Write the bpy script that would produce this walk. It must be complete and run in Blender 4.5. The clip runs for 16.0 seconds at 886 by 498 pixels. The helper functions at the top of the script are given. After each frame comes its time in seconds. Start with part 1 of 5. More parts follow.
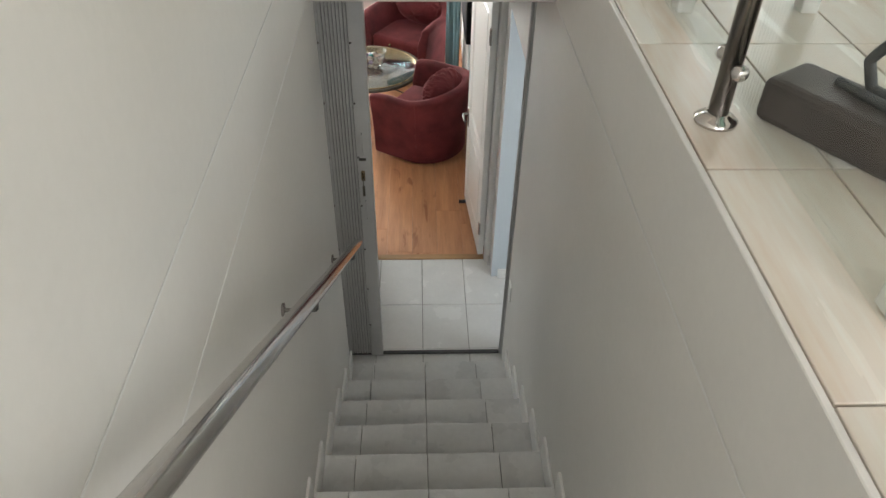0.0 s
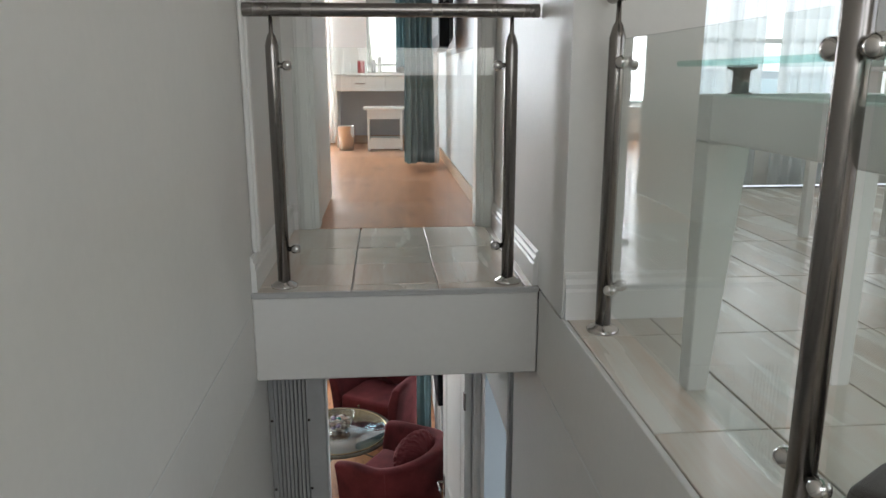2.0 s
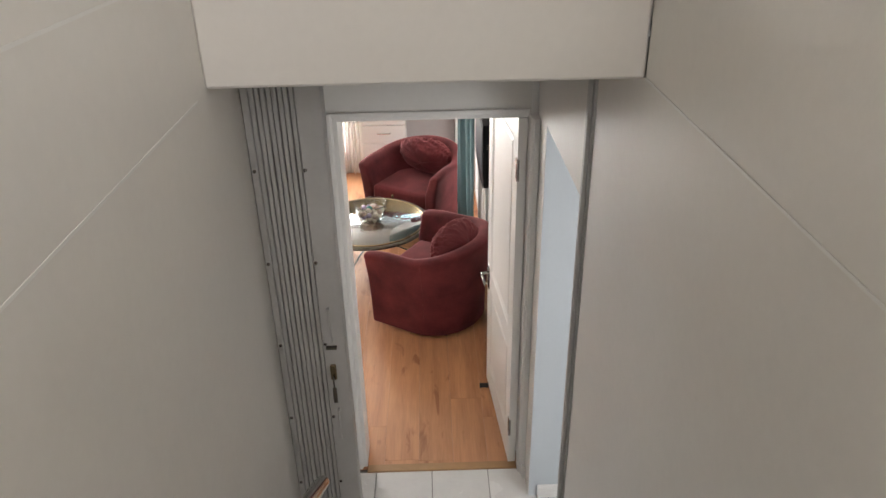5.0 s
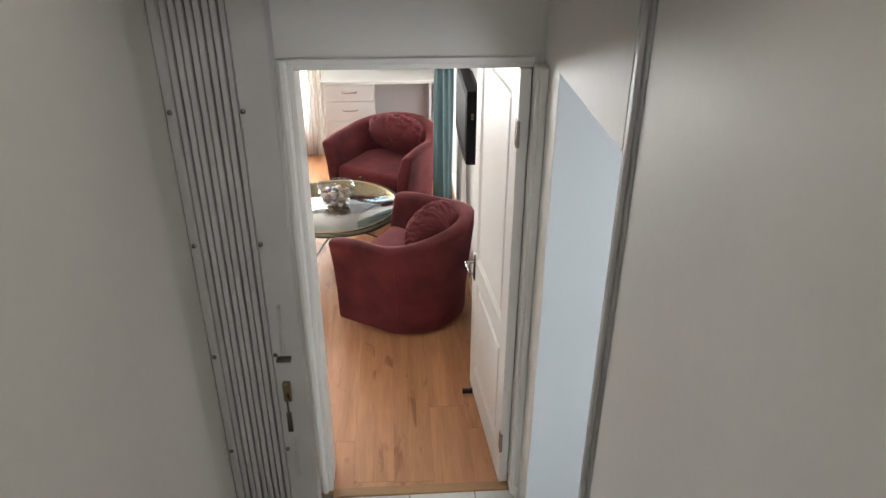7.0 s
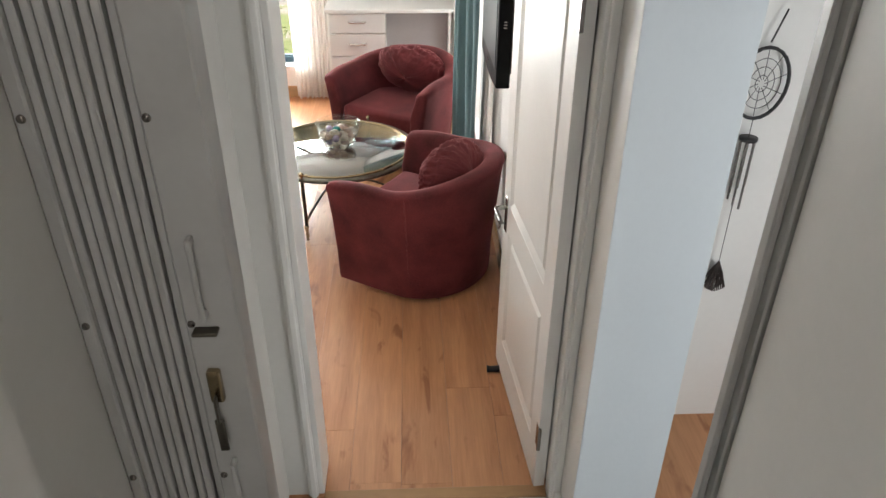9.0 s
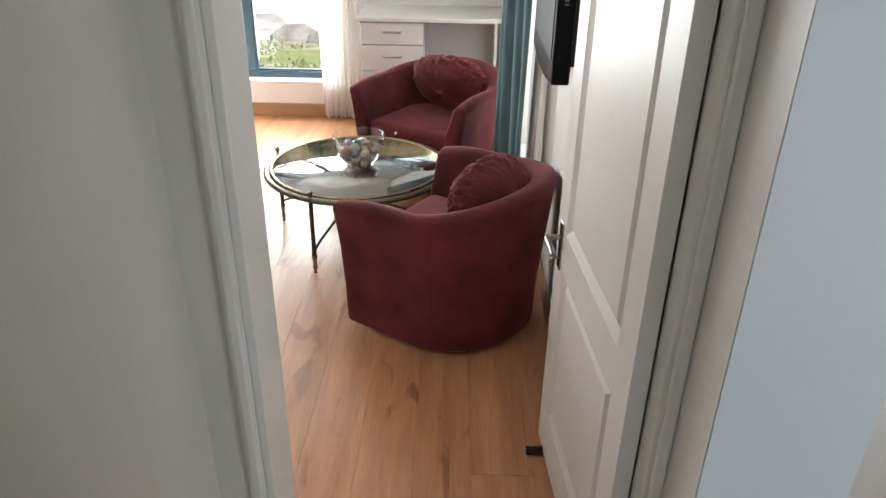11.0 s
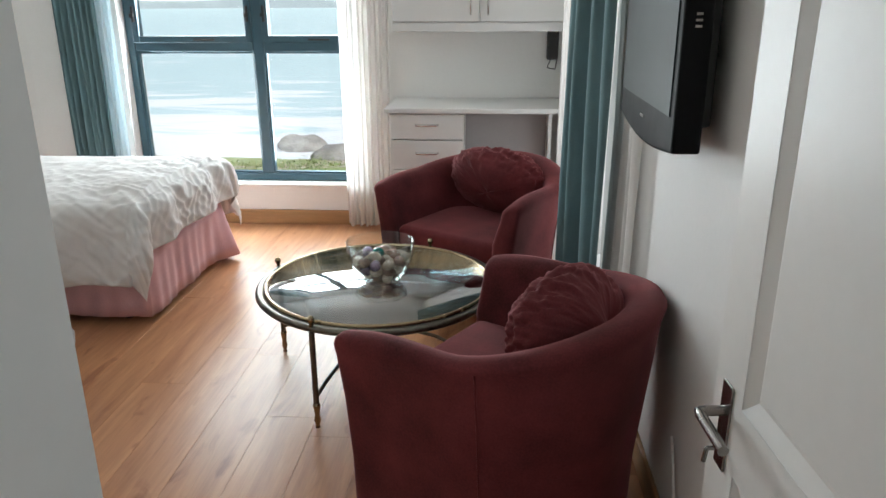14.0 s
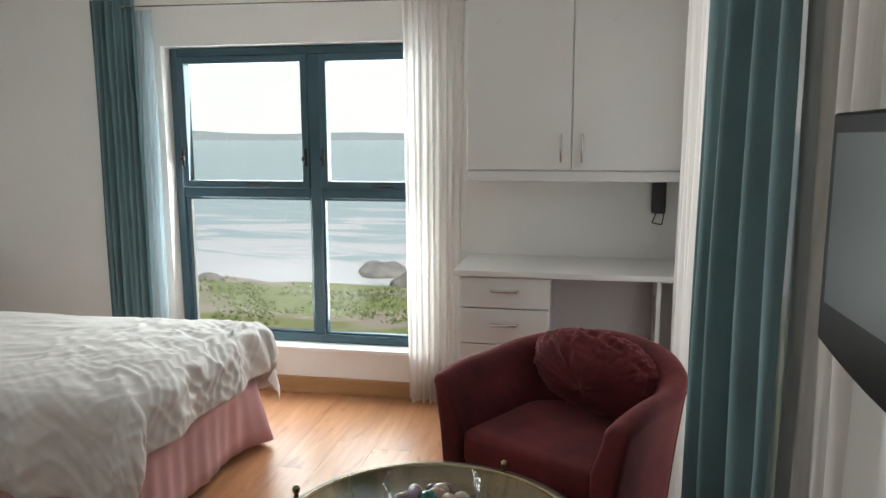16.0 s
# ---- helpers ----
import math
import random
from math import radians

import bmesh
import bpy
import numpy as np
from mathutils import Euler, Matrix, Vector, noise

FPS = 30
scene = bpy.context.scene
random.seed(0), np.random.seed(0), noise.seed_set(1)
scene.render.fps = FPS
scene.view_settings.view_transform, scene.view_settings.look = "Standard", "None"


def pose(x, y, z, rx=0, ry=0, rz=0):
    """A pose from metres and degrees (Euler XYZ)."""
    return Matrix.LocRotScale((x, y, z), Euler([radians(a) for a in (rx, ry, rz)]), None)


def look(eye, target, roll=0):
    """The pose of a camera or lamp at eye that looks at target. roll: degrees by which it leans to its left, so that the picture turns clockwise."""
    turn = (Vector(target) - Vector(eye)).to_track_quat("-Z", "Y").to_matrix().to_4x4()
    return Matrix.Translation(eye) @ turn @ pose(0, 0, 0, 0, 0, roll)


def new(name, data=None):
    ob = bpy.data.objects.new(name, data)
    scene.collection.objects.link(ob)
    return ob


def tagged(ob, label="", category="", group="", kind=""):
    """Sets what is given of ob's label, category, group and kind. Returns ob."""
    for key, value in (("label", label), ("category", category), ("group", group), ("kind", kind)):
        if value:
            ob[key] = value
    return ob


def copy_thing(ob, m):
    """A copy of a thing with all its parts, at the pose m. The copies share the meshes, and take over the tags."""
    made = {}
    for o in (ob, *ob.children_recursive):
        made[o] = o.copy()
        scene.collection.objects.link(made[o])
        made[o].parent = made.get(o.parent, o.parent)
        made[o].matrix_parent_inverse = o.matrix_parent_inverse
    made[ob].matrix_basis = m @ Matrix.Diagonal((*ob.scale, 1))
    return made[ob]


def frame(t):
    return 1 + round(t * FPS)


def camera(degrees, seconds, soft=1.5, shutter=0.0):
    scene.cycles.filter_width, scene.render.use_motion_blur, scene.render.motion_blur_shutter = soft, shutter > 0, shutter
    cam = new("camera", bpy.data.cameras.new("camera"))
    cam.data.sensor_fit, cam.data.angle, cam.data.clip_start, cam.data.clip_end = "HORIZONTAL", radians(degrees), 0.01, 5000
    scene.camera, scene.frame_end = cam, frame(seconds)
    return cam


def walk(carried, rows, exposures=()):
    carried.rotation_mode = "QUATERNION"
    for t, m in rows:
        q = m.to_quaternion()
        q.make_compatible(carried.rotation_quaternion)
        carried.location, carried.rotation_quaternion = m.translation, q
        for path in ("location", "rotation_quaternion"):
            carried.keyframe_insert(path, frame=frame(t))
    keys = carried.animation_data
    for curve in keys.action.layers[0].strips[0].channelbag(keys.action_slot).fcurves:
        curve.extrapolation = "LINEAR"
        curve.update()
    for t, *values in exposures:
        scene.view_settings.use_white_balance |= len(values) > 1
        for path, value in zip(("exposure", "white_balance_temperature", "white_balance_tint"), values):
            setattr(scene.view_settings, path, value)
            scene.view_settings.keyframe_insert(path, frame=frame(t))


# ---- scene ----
cam = camera(63.0, 16.0)
PATH = [
    (0, (-0.09, 0.566, 3.594), (-0.026, 2.086, 2.296), 1.1),
    (0.5, (-0.094, 0.681, 3.576), (0.079, 2.227, 2.318), 2.7),
    (1, (-0.088, 0.754, 3.549), (0.116, 2.444, 2.498), 2.0),
    (1.5, (-0.067, 0.872, 3.53), (0.129, 2.734, 2.828), 0.7),
    (2, (-0.068, 0.96, 3.52), (0.085, 2.9, 3.056), -0.1),
    (2.5, (-0.065, 1.045, 3.437), (0.069, 3.002, 3.047), -0.8),
    (3, (-0.07, 1.193, 3.346), (0.046, 3.104, 2.768), -0.2),
    (3.5, (-0.054, 1.285, 3.267), (0.018, 3.115, 2.464), -0.3),
    (4, (-0.029, 1.445, 3.14), (-0.026, 3.222, 2.222), -0.9),
    (6.5, (-0.06, 2.078, 2.723), (0.042, 3.836, 1.775), -0.5),
    (7, (-0.087, 2.235, 2.625), (0.032, 3.987, 1.667), 0.2),
    (7.5, (-0.073, 2.371, 2.516), (0.013, 4.105, 1.523), -0.3),
    (8, (-0.063, 2.526, 2.424), (-0.001, 4.233, 1.385), -0.8),
    (8.5, (-0.087, 2.695, 2.295), (-0.001, 4.398, 1.25), 0.1),
    (11, (-0.026, 3.483, 1.778), (-0.058, 5.252, 0.845), 0.9),
    (11.5, (-0.042, 3.646, 1.697), (-0.104, 5.418, 0.773), 0.5),
    (12, (-0.044, 3.771, 1.616), (-0.078, 5.609, 0.828), 0.1),
    (12.5, (-0.066, 3.882, 1.572), (-0.102, 5.743, 0.84), 0.9),
    (13, (-0.07, 4.003, 1.509), (-0.224, 5.885, 0.851), -0.4),
    (13.5, (-0.062, 4.164, 1.458), (-0.258, 6.065, 0.871), -0.0),
    (14, (-0.089, 4.35, 1.438), (-0.229, 6.24, 0.798), -0.3),
    (14.5, (-0.13, 4.54, 1.433), (-0.235, 6.428, 0.783), 0.1),
    (15, (-0.106, 4.774, 1.458), (-0.328, 6.671, 0.865), -0.0),
    (15.5, (-0.117, 4.966, 1.477), (-0.435, 6.886, 1.014), 0.2),
    (16, (-0.157, 5.173, 1.499), (-0.521, 7.116, 1.196), -0.1),
]
EXPOSURES = [(0.0, 0.7, 6750, 9), (1.0, 0.57, 6600, 9), (2.0, 0.03, 6250, 9), (2.6, -0.03, 6300, 9), (3.5, 0.43, 7300, 17), (4.0, 0.64, 7300, 18), (6.5, 0.88, 6900, 13),
             (8.5, 0.84, 7000, 13), (11.0, 0.5, 6850, 11), (12.5, 0.14, 6450, 9), (14.5, -0.08, 6350, 8), (15.0, -0.1, 6300, 8), (16.0, -0.53, 6750, 9)]
walk(cam, [(t, look(eye, target, roll)) for t, eye, target, roll in PATH], EXPOSURES)

# ---- world and light ----
world = bpy.data.worlds.new("world")
scene.world = world
world.use_nodes = True
wn = world.node_tree.nodes
sky = wn.new("ShaderNodeTexSky")
sky.sky_type = "NISHITA"
sky.sun_disc = False
sky.sun_elevation = radians(52)
sky.sun_rotation = radians(140)
sky.air_density, sky.dust_density, sky.ozone_density = 1.0, 2.0, 1.0
world.node_tree.links.new(sky.outputs[0], wn["Background"].inputs[0])
wn["Background"].inputs[1].default_value = 0.15


def sun_lamp():
    d = bpy.data.lights.new("sun", "SUN")
    d.energy, d.angle, d.color = 2.6, radians(14), (1.0, 0.96, 0.9)
    ob = new("sun", d)
    ob.matrix_world = look((0, 0, 30), (0 - math.sin(radians(140)) * 18, 0 - math.cos(radians(140)) * 18, 30 - 23))
    return ob


def window_light(name, at, towards, w, h, watts, tint):
    """Daylight that enters by a window's opening; the stair-head one is an added fill."""
    d = bpy.data.lights.new(name, "AREA")
    d.shape, d.size, d.size_y, d.energy, d.color = "RECTANGLE", w, h, watts, tint
    ob = new(name, d)
    ob.matrix_world = look(at, towards)
    return ob


sun_lamp()
window_light("bedroom_window_light", (-1.78, 9.32, 1.2), (-0.9, 5, 1.6), 1.5, 1.6, 115, (0.9, 0.96, 1.0))
window_light("bedroom_side_window_light", (0.62, 7.8, 1.2), (-3, 7.6, 1.1), 1.15, 2.0, 11, (0.92, 0.97, 1.0))
window_light("side_room_window_light", (1.75, 2.9, 1.4), (-0.3, 4.4, 1.0), 0.9, 1.4, 14, (0.84, 0.92, 1.0))
window_light("upper_far_window_light", (2.7, 5.55, 4.1), (2.2, 0, 3.0), 2.3, 2.0, 26, (0.97, 0.98, 1.0))
window_light("upper_side_window_light", (4.95, 1.2, 4.1), (0, 1.2, 3.2), 3.4, 1.9, 19, (1.0, 0.96, 0.9))
# Added fill from behind the start of the walk, to brighten the lower shaft.
window_light("stair_head_fill_light", (0.9, -1.7, 4.3), (0.1, 2.6, 2.2), 2.6, 1.7, 40, (1.0, 0.98, 0.95))
window_light("upper_bedroom_window_light", (-1.5, 8.95, 4.0), (-1.2, 5, 3.6), 1.5, 1.5, 125, (0.93, 0.97, 1.0))


# ---- materials ----
def material(name, base, rough=0.5, metal=0.0, vary=0.06, scale=6.0, fine=60.0, bump=0.05, sheen=0.0, tint=None, rand=0.0, stretch=(1, 1, 1), spec=0.5, coat=0.0, bump_scale=None):
    """Principled surface with variation at two scales, fine relief, and a random shade for each piece."""
    m = bpy.data.materials.new(name)
    m.use_nodes = True
    nt = m.node_tree
    n, l = nt.nodes, nt.links
    p = n["Principled BSDF"]
    tc = n.new("ShaderNodeTexCoord")
    mp = n.new("ShaderNodeMapping")
    mp.inputs["Scale"].default_value = stretch
    info = n.new("ShaderNodeObjectInfo")
    off = n.new("ShaderNodeVectorMath")
    off.operation = "SCALE"
    off.inputs[0].default_value = (7, 13, 5)
    l.new(info.outputs["Random"], off.inputs[3])
    add = n.new("ShaderNodeVectorMath")
    l.new(tc.outputs["Object"], add.inputs[0])
    if rand:
        l.new(off.outputs[0], add.inputs[1])
    l.new(add.outputs[0], mp.inputs[0])
    a, b = n.new("ShaderNodeTexNoise"), n.new("ShaderNodeTexNoise")
    for t, s in ((a, scale), (b, fine)):
        t.inputs["Scale"].default_value = s
        t.inputs["Detail"].default_value = 5
        l.new(mp.outputs[0], t.inputs["Vector"])
    mix = n.new("ShaderNodeMath")
    mix.operation = "MULTIPLY_ADD"
    l.new(b.outputs[0], mix.inputs[0])
    mix.inputs[1].default_value = 0.35
    l.new(a.outputs[0], mix.inputs[2])
    ramp = n.new("ShaderNodeValToRGB")
    second = tint or tuple(c * (1 - 2.2 * vary) for c in base)
    ramp.color_ramp.elements[0].position, ramp.color_ramp.elements[1].position = 0.42, 0.9
    ramp.color_ramp.elements[0].color = (*second, 1)
    ramp.color_ramp.elements[1].color = (*(min(1, c * (1 + vary)) for c in base), 1)
    l.new(mix.outputs[0], ramp.inputs[0])
    hsv = n.new("ShaderNodeHueSaturation")
    l.new(ramp.outputs[0], hsv.inputs["Color"])
    val = n.new("ShaderNodeMapRange")
    val.inputs[3].default_value, val.inputs[4].default_value = 1 - rand, 1 + rand
    l.new(info.outputs["Random"], val.inputs[0])
    l.new(val.outputs[0], hsv.inputs["Value"])
    l.new(hsv.outputs[0], p.inputs["Base Color"])
    rr = n.new("ShaderNodeMapRange")
    rr.inputs[3].default_value, rr.inputs[4].default_value = max(0.02, rough - 0.08), min(1, rough + 0.08)
    l.new(a.outputs[0], rr.inputs[0])
    l.new(rr.outputs[0], p.inputs["Roughness"])
    p.inputs["Metallic"].default_value = metal
    p.inputs["Specular IOR Level"].default_value = spec
    p.inputs["Coat Weight"].default_value = coat
    if sheen:
        p.inputs["Sheen Weight"].default_value = sheen
        p.inputs["Sheen Roughness"].default_value = 0.4
        p.inputs["Sheen Tint"].default_value = (*(min(1, c * 3 + 0.15) for c in base), 1)
    if bump:
        bp = n.new("ShaderNodeBump")
        bp.inputs["Strength"].default_value = bump
        bp.inputs["Distance"].default_value = 0.01
        l.new(b.outputs[0] if not bump_scale else a.outputs[0], bp.inputs["Height"])
        l.new(bp.outputs[0], p.inputs["Normal"])
    return m


def glass_material(name, colour, gloss=0.035):
    """Clear glass: what lies behind shows through, with a mirror's gloss towards grazing."""
    m = bpy.data.materials.new(name)
    m.use_nodes = True
    n, l = m.node_tree.nodes, m.node_tree.links
    n.remove(n["Principled BSDF"])
    t, g, f, x = n.new("ShaderNodeBsdfTransparent"), n.new("ShaderNodeBsdfGlossy"), n.new("ShaderNodeLayerWeight"), n.new("ShaderNodeMixShader")
    pw, sc = n.new("ShaderNodeMath"), n.new("ShaderNodeMath")
    pw.operation, sc.operation = "POWER", "MULTIPLY_ADD"
    pw.inputs[1].default_value, sc.inputs[1].default_value, sc.inputs[2].default_value = 4.0, 0.75, gloss
    t.inputs[0].default_value = (*colour, 1)
    g.inputs["Roughness"].default_value = 0.01
    l.new(f.outputs["Facing"], pw.inputs[0]), l.new(pw.outputs[0], sc.inputs[0]), l.new(sc.outputs[0], x.inputs[0]), l.new(t.outputs[0], x.inputs[1]), l.new(g.outputs[0], x.inputs[2])
    l.new(x.outputs[0], n["Material Output"].inputs[0])
    return m


def sheer_material(name, colour, clear):
    """Thin cloth that lets light through."""
    m = bpy.data.materials.new(name)
    m.use_nodes = True
    n, l = m.node_tree.nodes, m.node_tree.links
    n.remove(n["Principled BSDF"])
    d, t, c = n.new("ShaderNodeBsdfDiffuse"), n.new("ShaderNodeBsdfTranslucent"), n.new("ShaderNodeBsdfTransparent")
    for s in (d, t):
        s.inputs[0].default_value = (*colour, 1)
    a, b = n.new("ShaderNodeMixShader"), n.new("ShaderNodeMixShader")
    a.inputs[0].default_value = 0.5
    tex = n.new("ShaderNodeTexNoise")
    tex.inputs["Scale"].default_value = 9
    mr = n.new("ShaderNodeMapRange")
    mr.inputs[3].default_value, mr.inputs[4].default_value = clear - 0.08, clear + 0.08
    l.new(tex.outputs[0], mr.inputs[0])
    l.new(mr.outputs[0], b.inputs[0])
    l.new(d.outputs[0], a.inputs[1]), l.new(t.outputs[0], a.inputs[2])
    l.new(a.outputs[0], b.inputs[1]), l.new(c.outputs[0], b.inputs[2])
    l.new(b.outputs[0], n["Material Output"].inputs[0])
    return m


def wood_material(name, dark, light, rough):
    """Laminate with long grain along y, knots, and a shade of its own for each plank."""
    m = bpy.data.materials.new(name)
    m.use_nodes = True
    n, l = m.node_tree.nodes, m.node_tree.links
    p = n["Principled BSDF"]
    tc, info = n.new("ShaderNodeTexCoord"), n.new("ShaderNodeObjectInfo")
    off, add = n.new("ShaderNodeVectorMath"), n.new("ShaderNodeVectorMath")
    off.operation = "SCALE"
    off.inputs[0].default_value = (31, 17, 3)
    l.new(info.outputs["Random"], off.inputs[3])
    l.new(tc.outputs["Object"], add.inputs[0]), l.new(off.outputs[0], add.inputs[1])
    layers = []
    for sc, (sx, sy) in ((3.0, (5, 0.5)), (20.0, (6, 0.35)), (3.2, (3.2, 1.1))):
        mp, t = n.new("ShaderNodeMapping"), n.new("ShaderNodeTexNoise")
        mp.inputs["Scale"].default_value = (sx, sy, 1)
        t.inputs["Scale"].default_value, t.inputs["Detail"].default_value, t.inputs["Distortion"].default_value = sc, 4, 0.6
        l.new(add.outputs[0], mp.inputs[0]), l.new(mp.outputs[0], t.inputs["Vector"])
        layers.append(t)
    s = n.new("ShaderNodeMath")
    s.operation = "MULTIPLY_ADD"
    s.inputs[1].default_value = 0.45
    l.new(layers[1].outputs[0], s.inputs[0]), l.new(layers[0].outputs[0], s.inputs[2])
    r = n.new("ShaderNodeValToRGB")
    r.color_ramp.elements[0].position, r.color_ramp.elements[1].position = 0.42, 0.95
    r.color_ramp.elements[0].color, r.color_ramp.elements[1].color = (*dark, 1), (*light, 1)
    l.new(s.outputs[0], r.inputs[0])
    kr = n.new("ShaderNodeValToRGB")
    kr.color_ramp.elements[0].position, kr.color_ramp.elements[1].position = 0.60, 0.70
    kr.color_ramp.elements[0].color, kr.color_ramp.elements[1].color = (1, 1, 1, 1), (0.55, 0.4, 0.33, 1)
    l.new(layers[2].outputs[0], kr.inputs[0])
    mx = n.new("ShaderNodeMix")
    mx.data_type, mx.blend_type = "RGBA", "MULTIPLY"
    mx.inputs[0].default_value = 0.8
    l.new(r.outputs[0], mx.inputs[6]), l.new(kr.outputs[0], mx.inputs[7])
    hsv, val = n.new("ShaderNodeHueSaturation"), n.new("ShaderNodeMapRange")
    val.inputs[3].default_value, val.inputs[4].default_value = 0.93, 1.07
    l.new(info.outputs["Random"], val.inputs[0]), l.new(val.outputs[0], hsv.inputs["Value"])
    l.new(mx.outputs[2], hsv.inputs["Color"]), l.new(hsv.outputs[0], p.inputs["Base Color"])
    p.inputs["Roughness"].default_value = rough
    bp = n.new("ShaderNodeBump")
    bp.inputs["Strength"].default_value, bp.inputs["Distance"].default_value = 0.04, 0.01
    l.new(layers[1].outputs[0], bp.inputs["Height"]), l.new(bp.outputs[0], p.inputs["Normal"])
    return m


PLASTER = material("warm_white_plaster", (0.76, 0.745, 0.71), 0.5, vary=0.025, scale=1.6, fine=45, bump=0.05)
BEDROOM_PAINT = material("bedroom_white_paint", (0.84, 0.83, 0.805), 0.55, vary=0.02, scale=1.5, fine=50, bump=0.05)
# Cold daylight of the side passage, put into the wall colour.
BLUE_TINT = material("pale_blue_daylight_tint", (0.60, 0.655, 0.69), 0.55, vary=0.02, scale=1.5, fine=50, bump=0.05)
GLOSS_WHITE = material("white_gloss_woodwork", (0.84, 0.83, 0.80), 0.42, vary=0.02, scale=2.5, fine=30, bump=0.03)
MELAMINE = material("white_melamine", (0.72, 0.71, 0.69), 0.3, vary=0.015, scale=2, fine=90, bump=0.01)
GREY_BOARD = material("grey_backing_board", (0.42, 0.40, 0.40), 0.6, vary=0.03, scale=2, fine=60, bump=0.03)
STAIR_TILE = material("grey_white_floor_tile", (0.68, 0.68, 0.67), 0.28, vary=0.05, scale=5, fine=40, bump=0.015, rand=0.05)
HALL_TILE = material("white_floor_tile", (0.72, 0.715, 0.70), 0.25, vary=0.03, scale=5, fine=40, bump=0.012, rand=0.03)
BEIGE_TILE = material("veined_cream_tile", (0.72, 0.71, 0.655), 0.26, vary=0.05, scale=2.4, fine=16, bump=0.012, rand=0.06, tint=(0.67, 0.55, 0.45), stretch=(5, 0.5, 1))
GROUT = material("grey_grout", (0.17, 0.155, 0.14), 0.9, vary=0.08, scale=20, fine=90, bump=0.1)
STEEL = material("brushed_stainless_steel", (0.27, 0.25, 0.235), 0.26, 1.0, vary=0.06, scale=20, fine=120, bump=0.01, stretch=(1, 1, 0.1))
CHROME = material("polished_steel", (0.6, 0.58, 0.56), 0.14, 1.0, vary=0.03, scale=15, fine=120, bump=0.0)
BRASS = material("aged_brass", (0.36, 0.28, 0.17), 0.25, 1.0, vary=0.12, scale=30, fine=120, bump=0.02)
PEWTER = material("antique_pewter", (0.16, 0.145, 0.12), 0.34, 1.0, vary=0.15, scale=25, fine=120, bump=0.03)
VELVET = material("burgundy_velvet", (0.14, 0.028, 0.031), 0.85, vary=0.28, scale=5, fine=160, bump=0.08, sheen=0.55, spec=0.2)
GATE_PAINT = material("grey_white_powder_coat", (0.50, 0.50, 0.49), 0.4, vary=0.04, scale=8, fine=70, bump=0.03)
GATE_DARK = material("dark_track_and_gap_shade", (0.06, 0.06, 0.06), 0.7, vary=0.1, scale=8, fine=70, bump=0.03)
TEAL = material("teal_curtain_cloth", (0.14, 0.228, 0.246), 0.85, vary=0.1, scale=3, fine=220, bump=0.06, sheen=0.25, spec=0.2)
FRAME_BLUE = material("slate_blue_aluminium", (0.045, 0.105, 0.14), 0.4, vary=0.06, scale=6, fine=80, bump=0.02)
LINEN = material("white_cotton_duvet", (0.71, 0.69, 0.67), 0.85, vary=0.03, scale=6, fine=140, bump=0.06, sheen=0.15, spec=0.2)
PINK = material("dusty_pink_valance", (0.70, 0.42, 0.44), 0.85, vary=0.07, scale=6, fine=140, bump=0.06, sheen=0.2, spec=0.2)
BLACK = material("black_gloss_plastic", (0.012, 0.012, 0.013), 0.3, vary=0.1, scale=10, fine=90, bump=0.0, spec=0.03)
MATT_BLACK = material("matt_black_plastic", (0.02, 0.02, 0.021), 0.5, vary=0.1, scale=10, fine=90, bump=0.03)
SCREEN = material("dark_screen", (0.035, 0.045, 0.05), 0.3, spec=0.12, vary=0.05, scale=2, fine=90, bump=0.0)
OAK = material("oak_skirting", (0.45, 0.26, 0.12), 0.4, vary=0.12, scale=5, fine=50, bump=0.03, stretch=(0.4, 1, 4))
DARK_WOOD = material("dark_walnut_block", (0.05, 0.034, 0.03), 0.45, vary=0.2, scale=6, fine=40, bump=0.06, stretch=(0.5, 3, 3))
IRON = material("grey_forged_iron", (0.1, 0.105, 0.11), 0.45, 0.9, vary=0.1, scale=20, fine=90, bump=0.06)
RED = material("red_card_box", (0.4, 0.03, 0.04), 0.4, vary=0.08, scale=10, fine=80, bump=0.02)
FEATHER = material("brown_feathers", (0.06, 0.045, 0.04), 0.8, vary=0.3, scale=40, fine=200, bump=0.1)
EGG = material("polished_stone", (0.42, 0.28, 0.22), 0.22, vary=0.25, scale=25, fine=120, bump=0.01, tint=(0.25, 0.2, 0.19), rand=0.35)
EGG_PALE = material("pale_marble", (0.62, 0.52, 0.44), 0.22, vary=0.12, scale=30, fine=120, bump=0.01, rand=0.15)
EGG_GREEN = material("green_malachite", (0.02, 0.17, 0.15), 0.2, vary=0.3, scale=25, fine=120, bump=0.01)
EGG_MAUVE = material("mauve_agate", (0.22, 0.17, 0.24), 0.2, vary=0.3, scale=25, fine=120, bump=0.01, rand=0.25)
FOAM_WHITE = material("thin_white_mark", (0.8, 0.8, 0.78), 0.6, vary=0.02, bump=0.0)
LAMINATE = wood_material("warm_beech_laminate", (0.40, 0.175, 0.08), (0.62, 0.31, 0.155), 0.33)
GLASS = glass_material("clear_glass", (0.97, 0.99, 0.98), 0.05)
TABLE_GLASS = glass_material("grey_green_glass", (0.54, 0.61, 0.64), 0.28)
GREEN_GLASS = glass_material("green_edged_glass", (0.72, 0.9, 0.87))
SHEER = sheer_material("white_voile", (0.86, 0.83, 0.8), 0.18)
SHEER_OPEN = sheer_material("open_weave_voile", (0.80, 0.85, 0.88), 0.28)
SHEER_BLUE = sheer_material("pale_blue_voile", (0.66, 0.8, 0.86), 0.25)


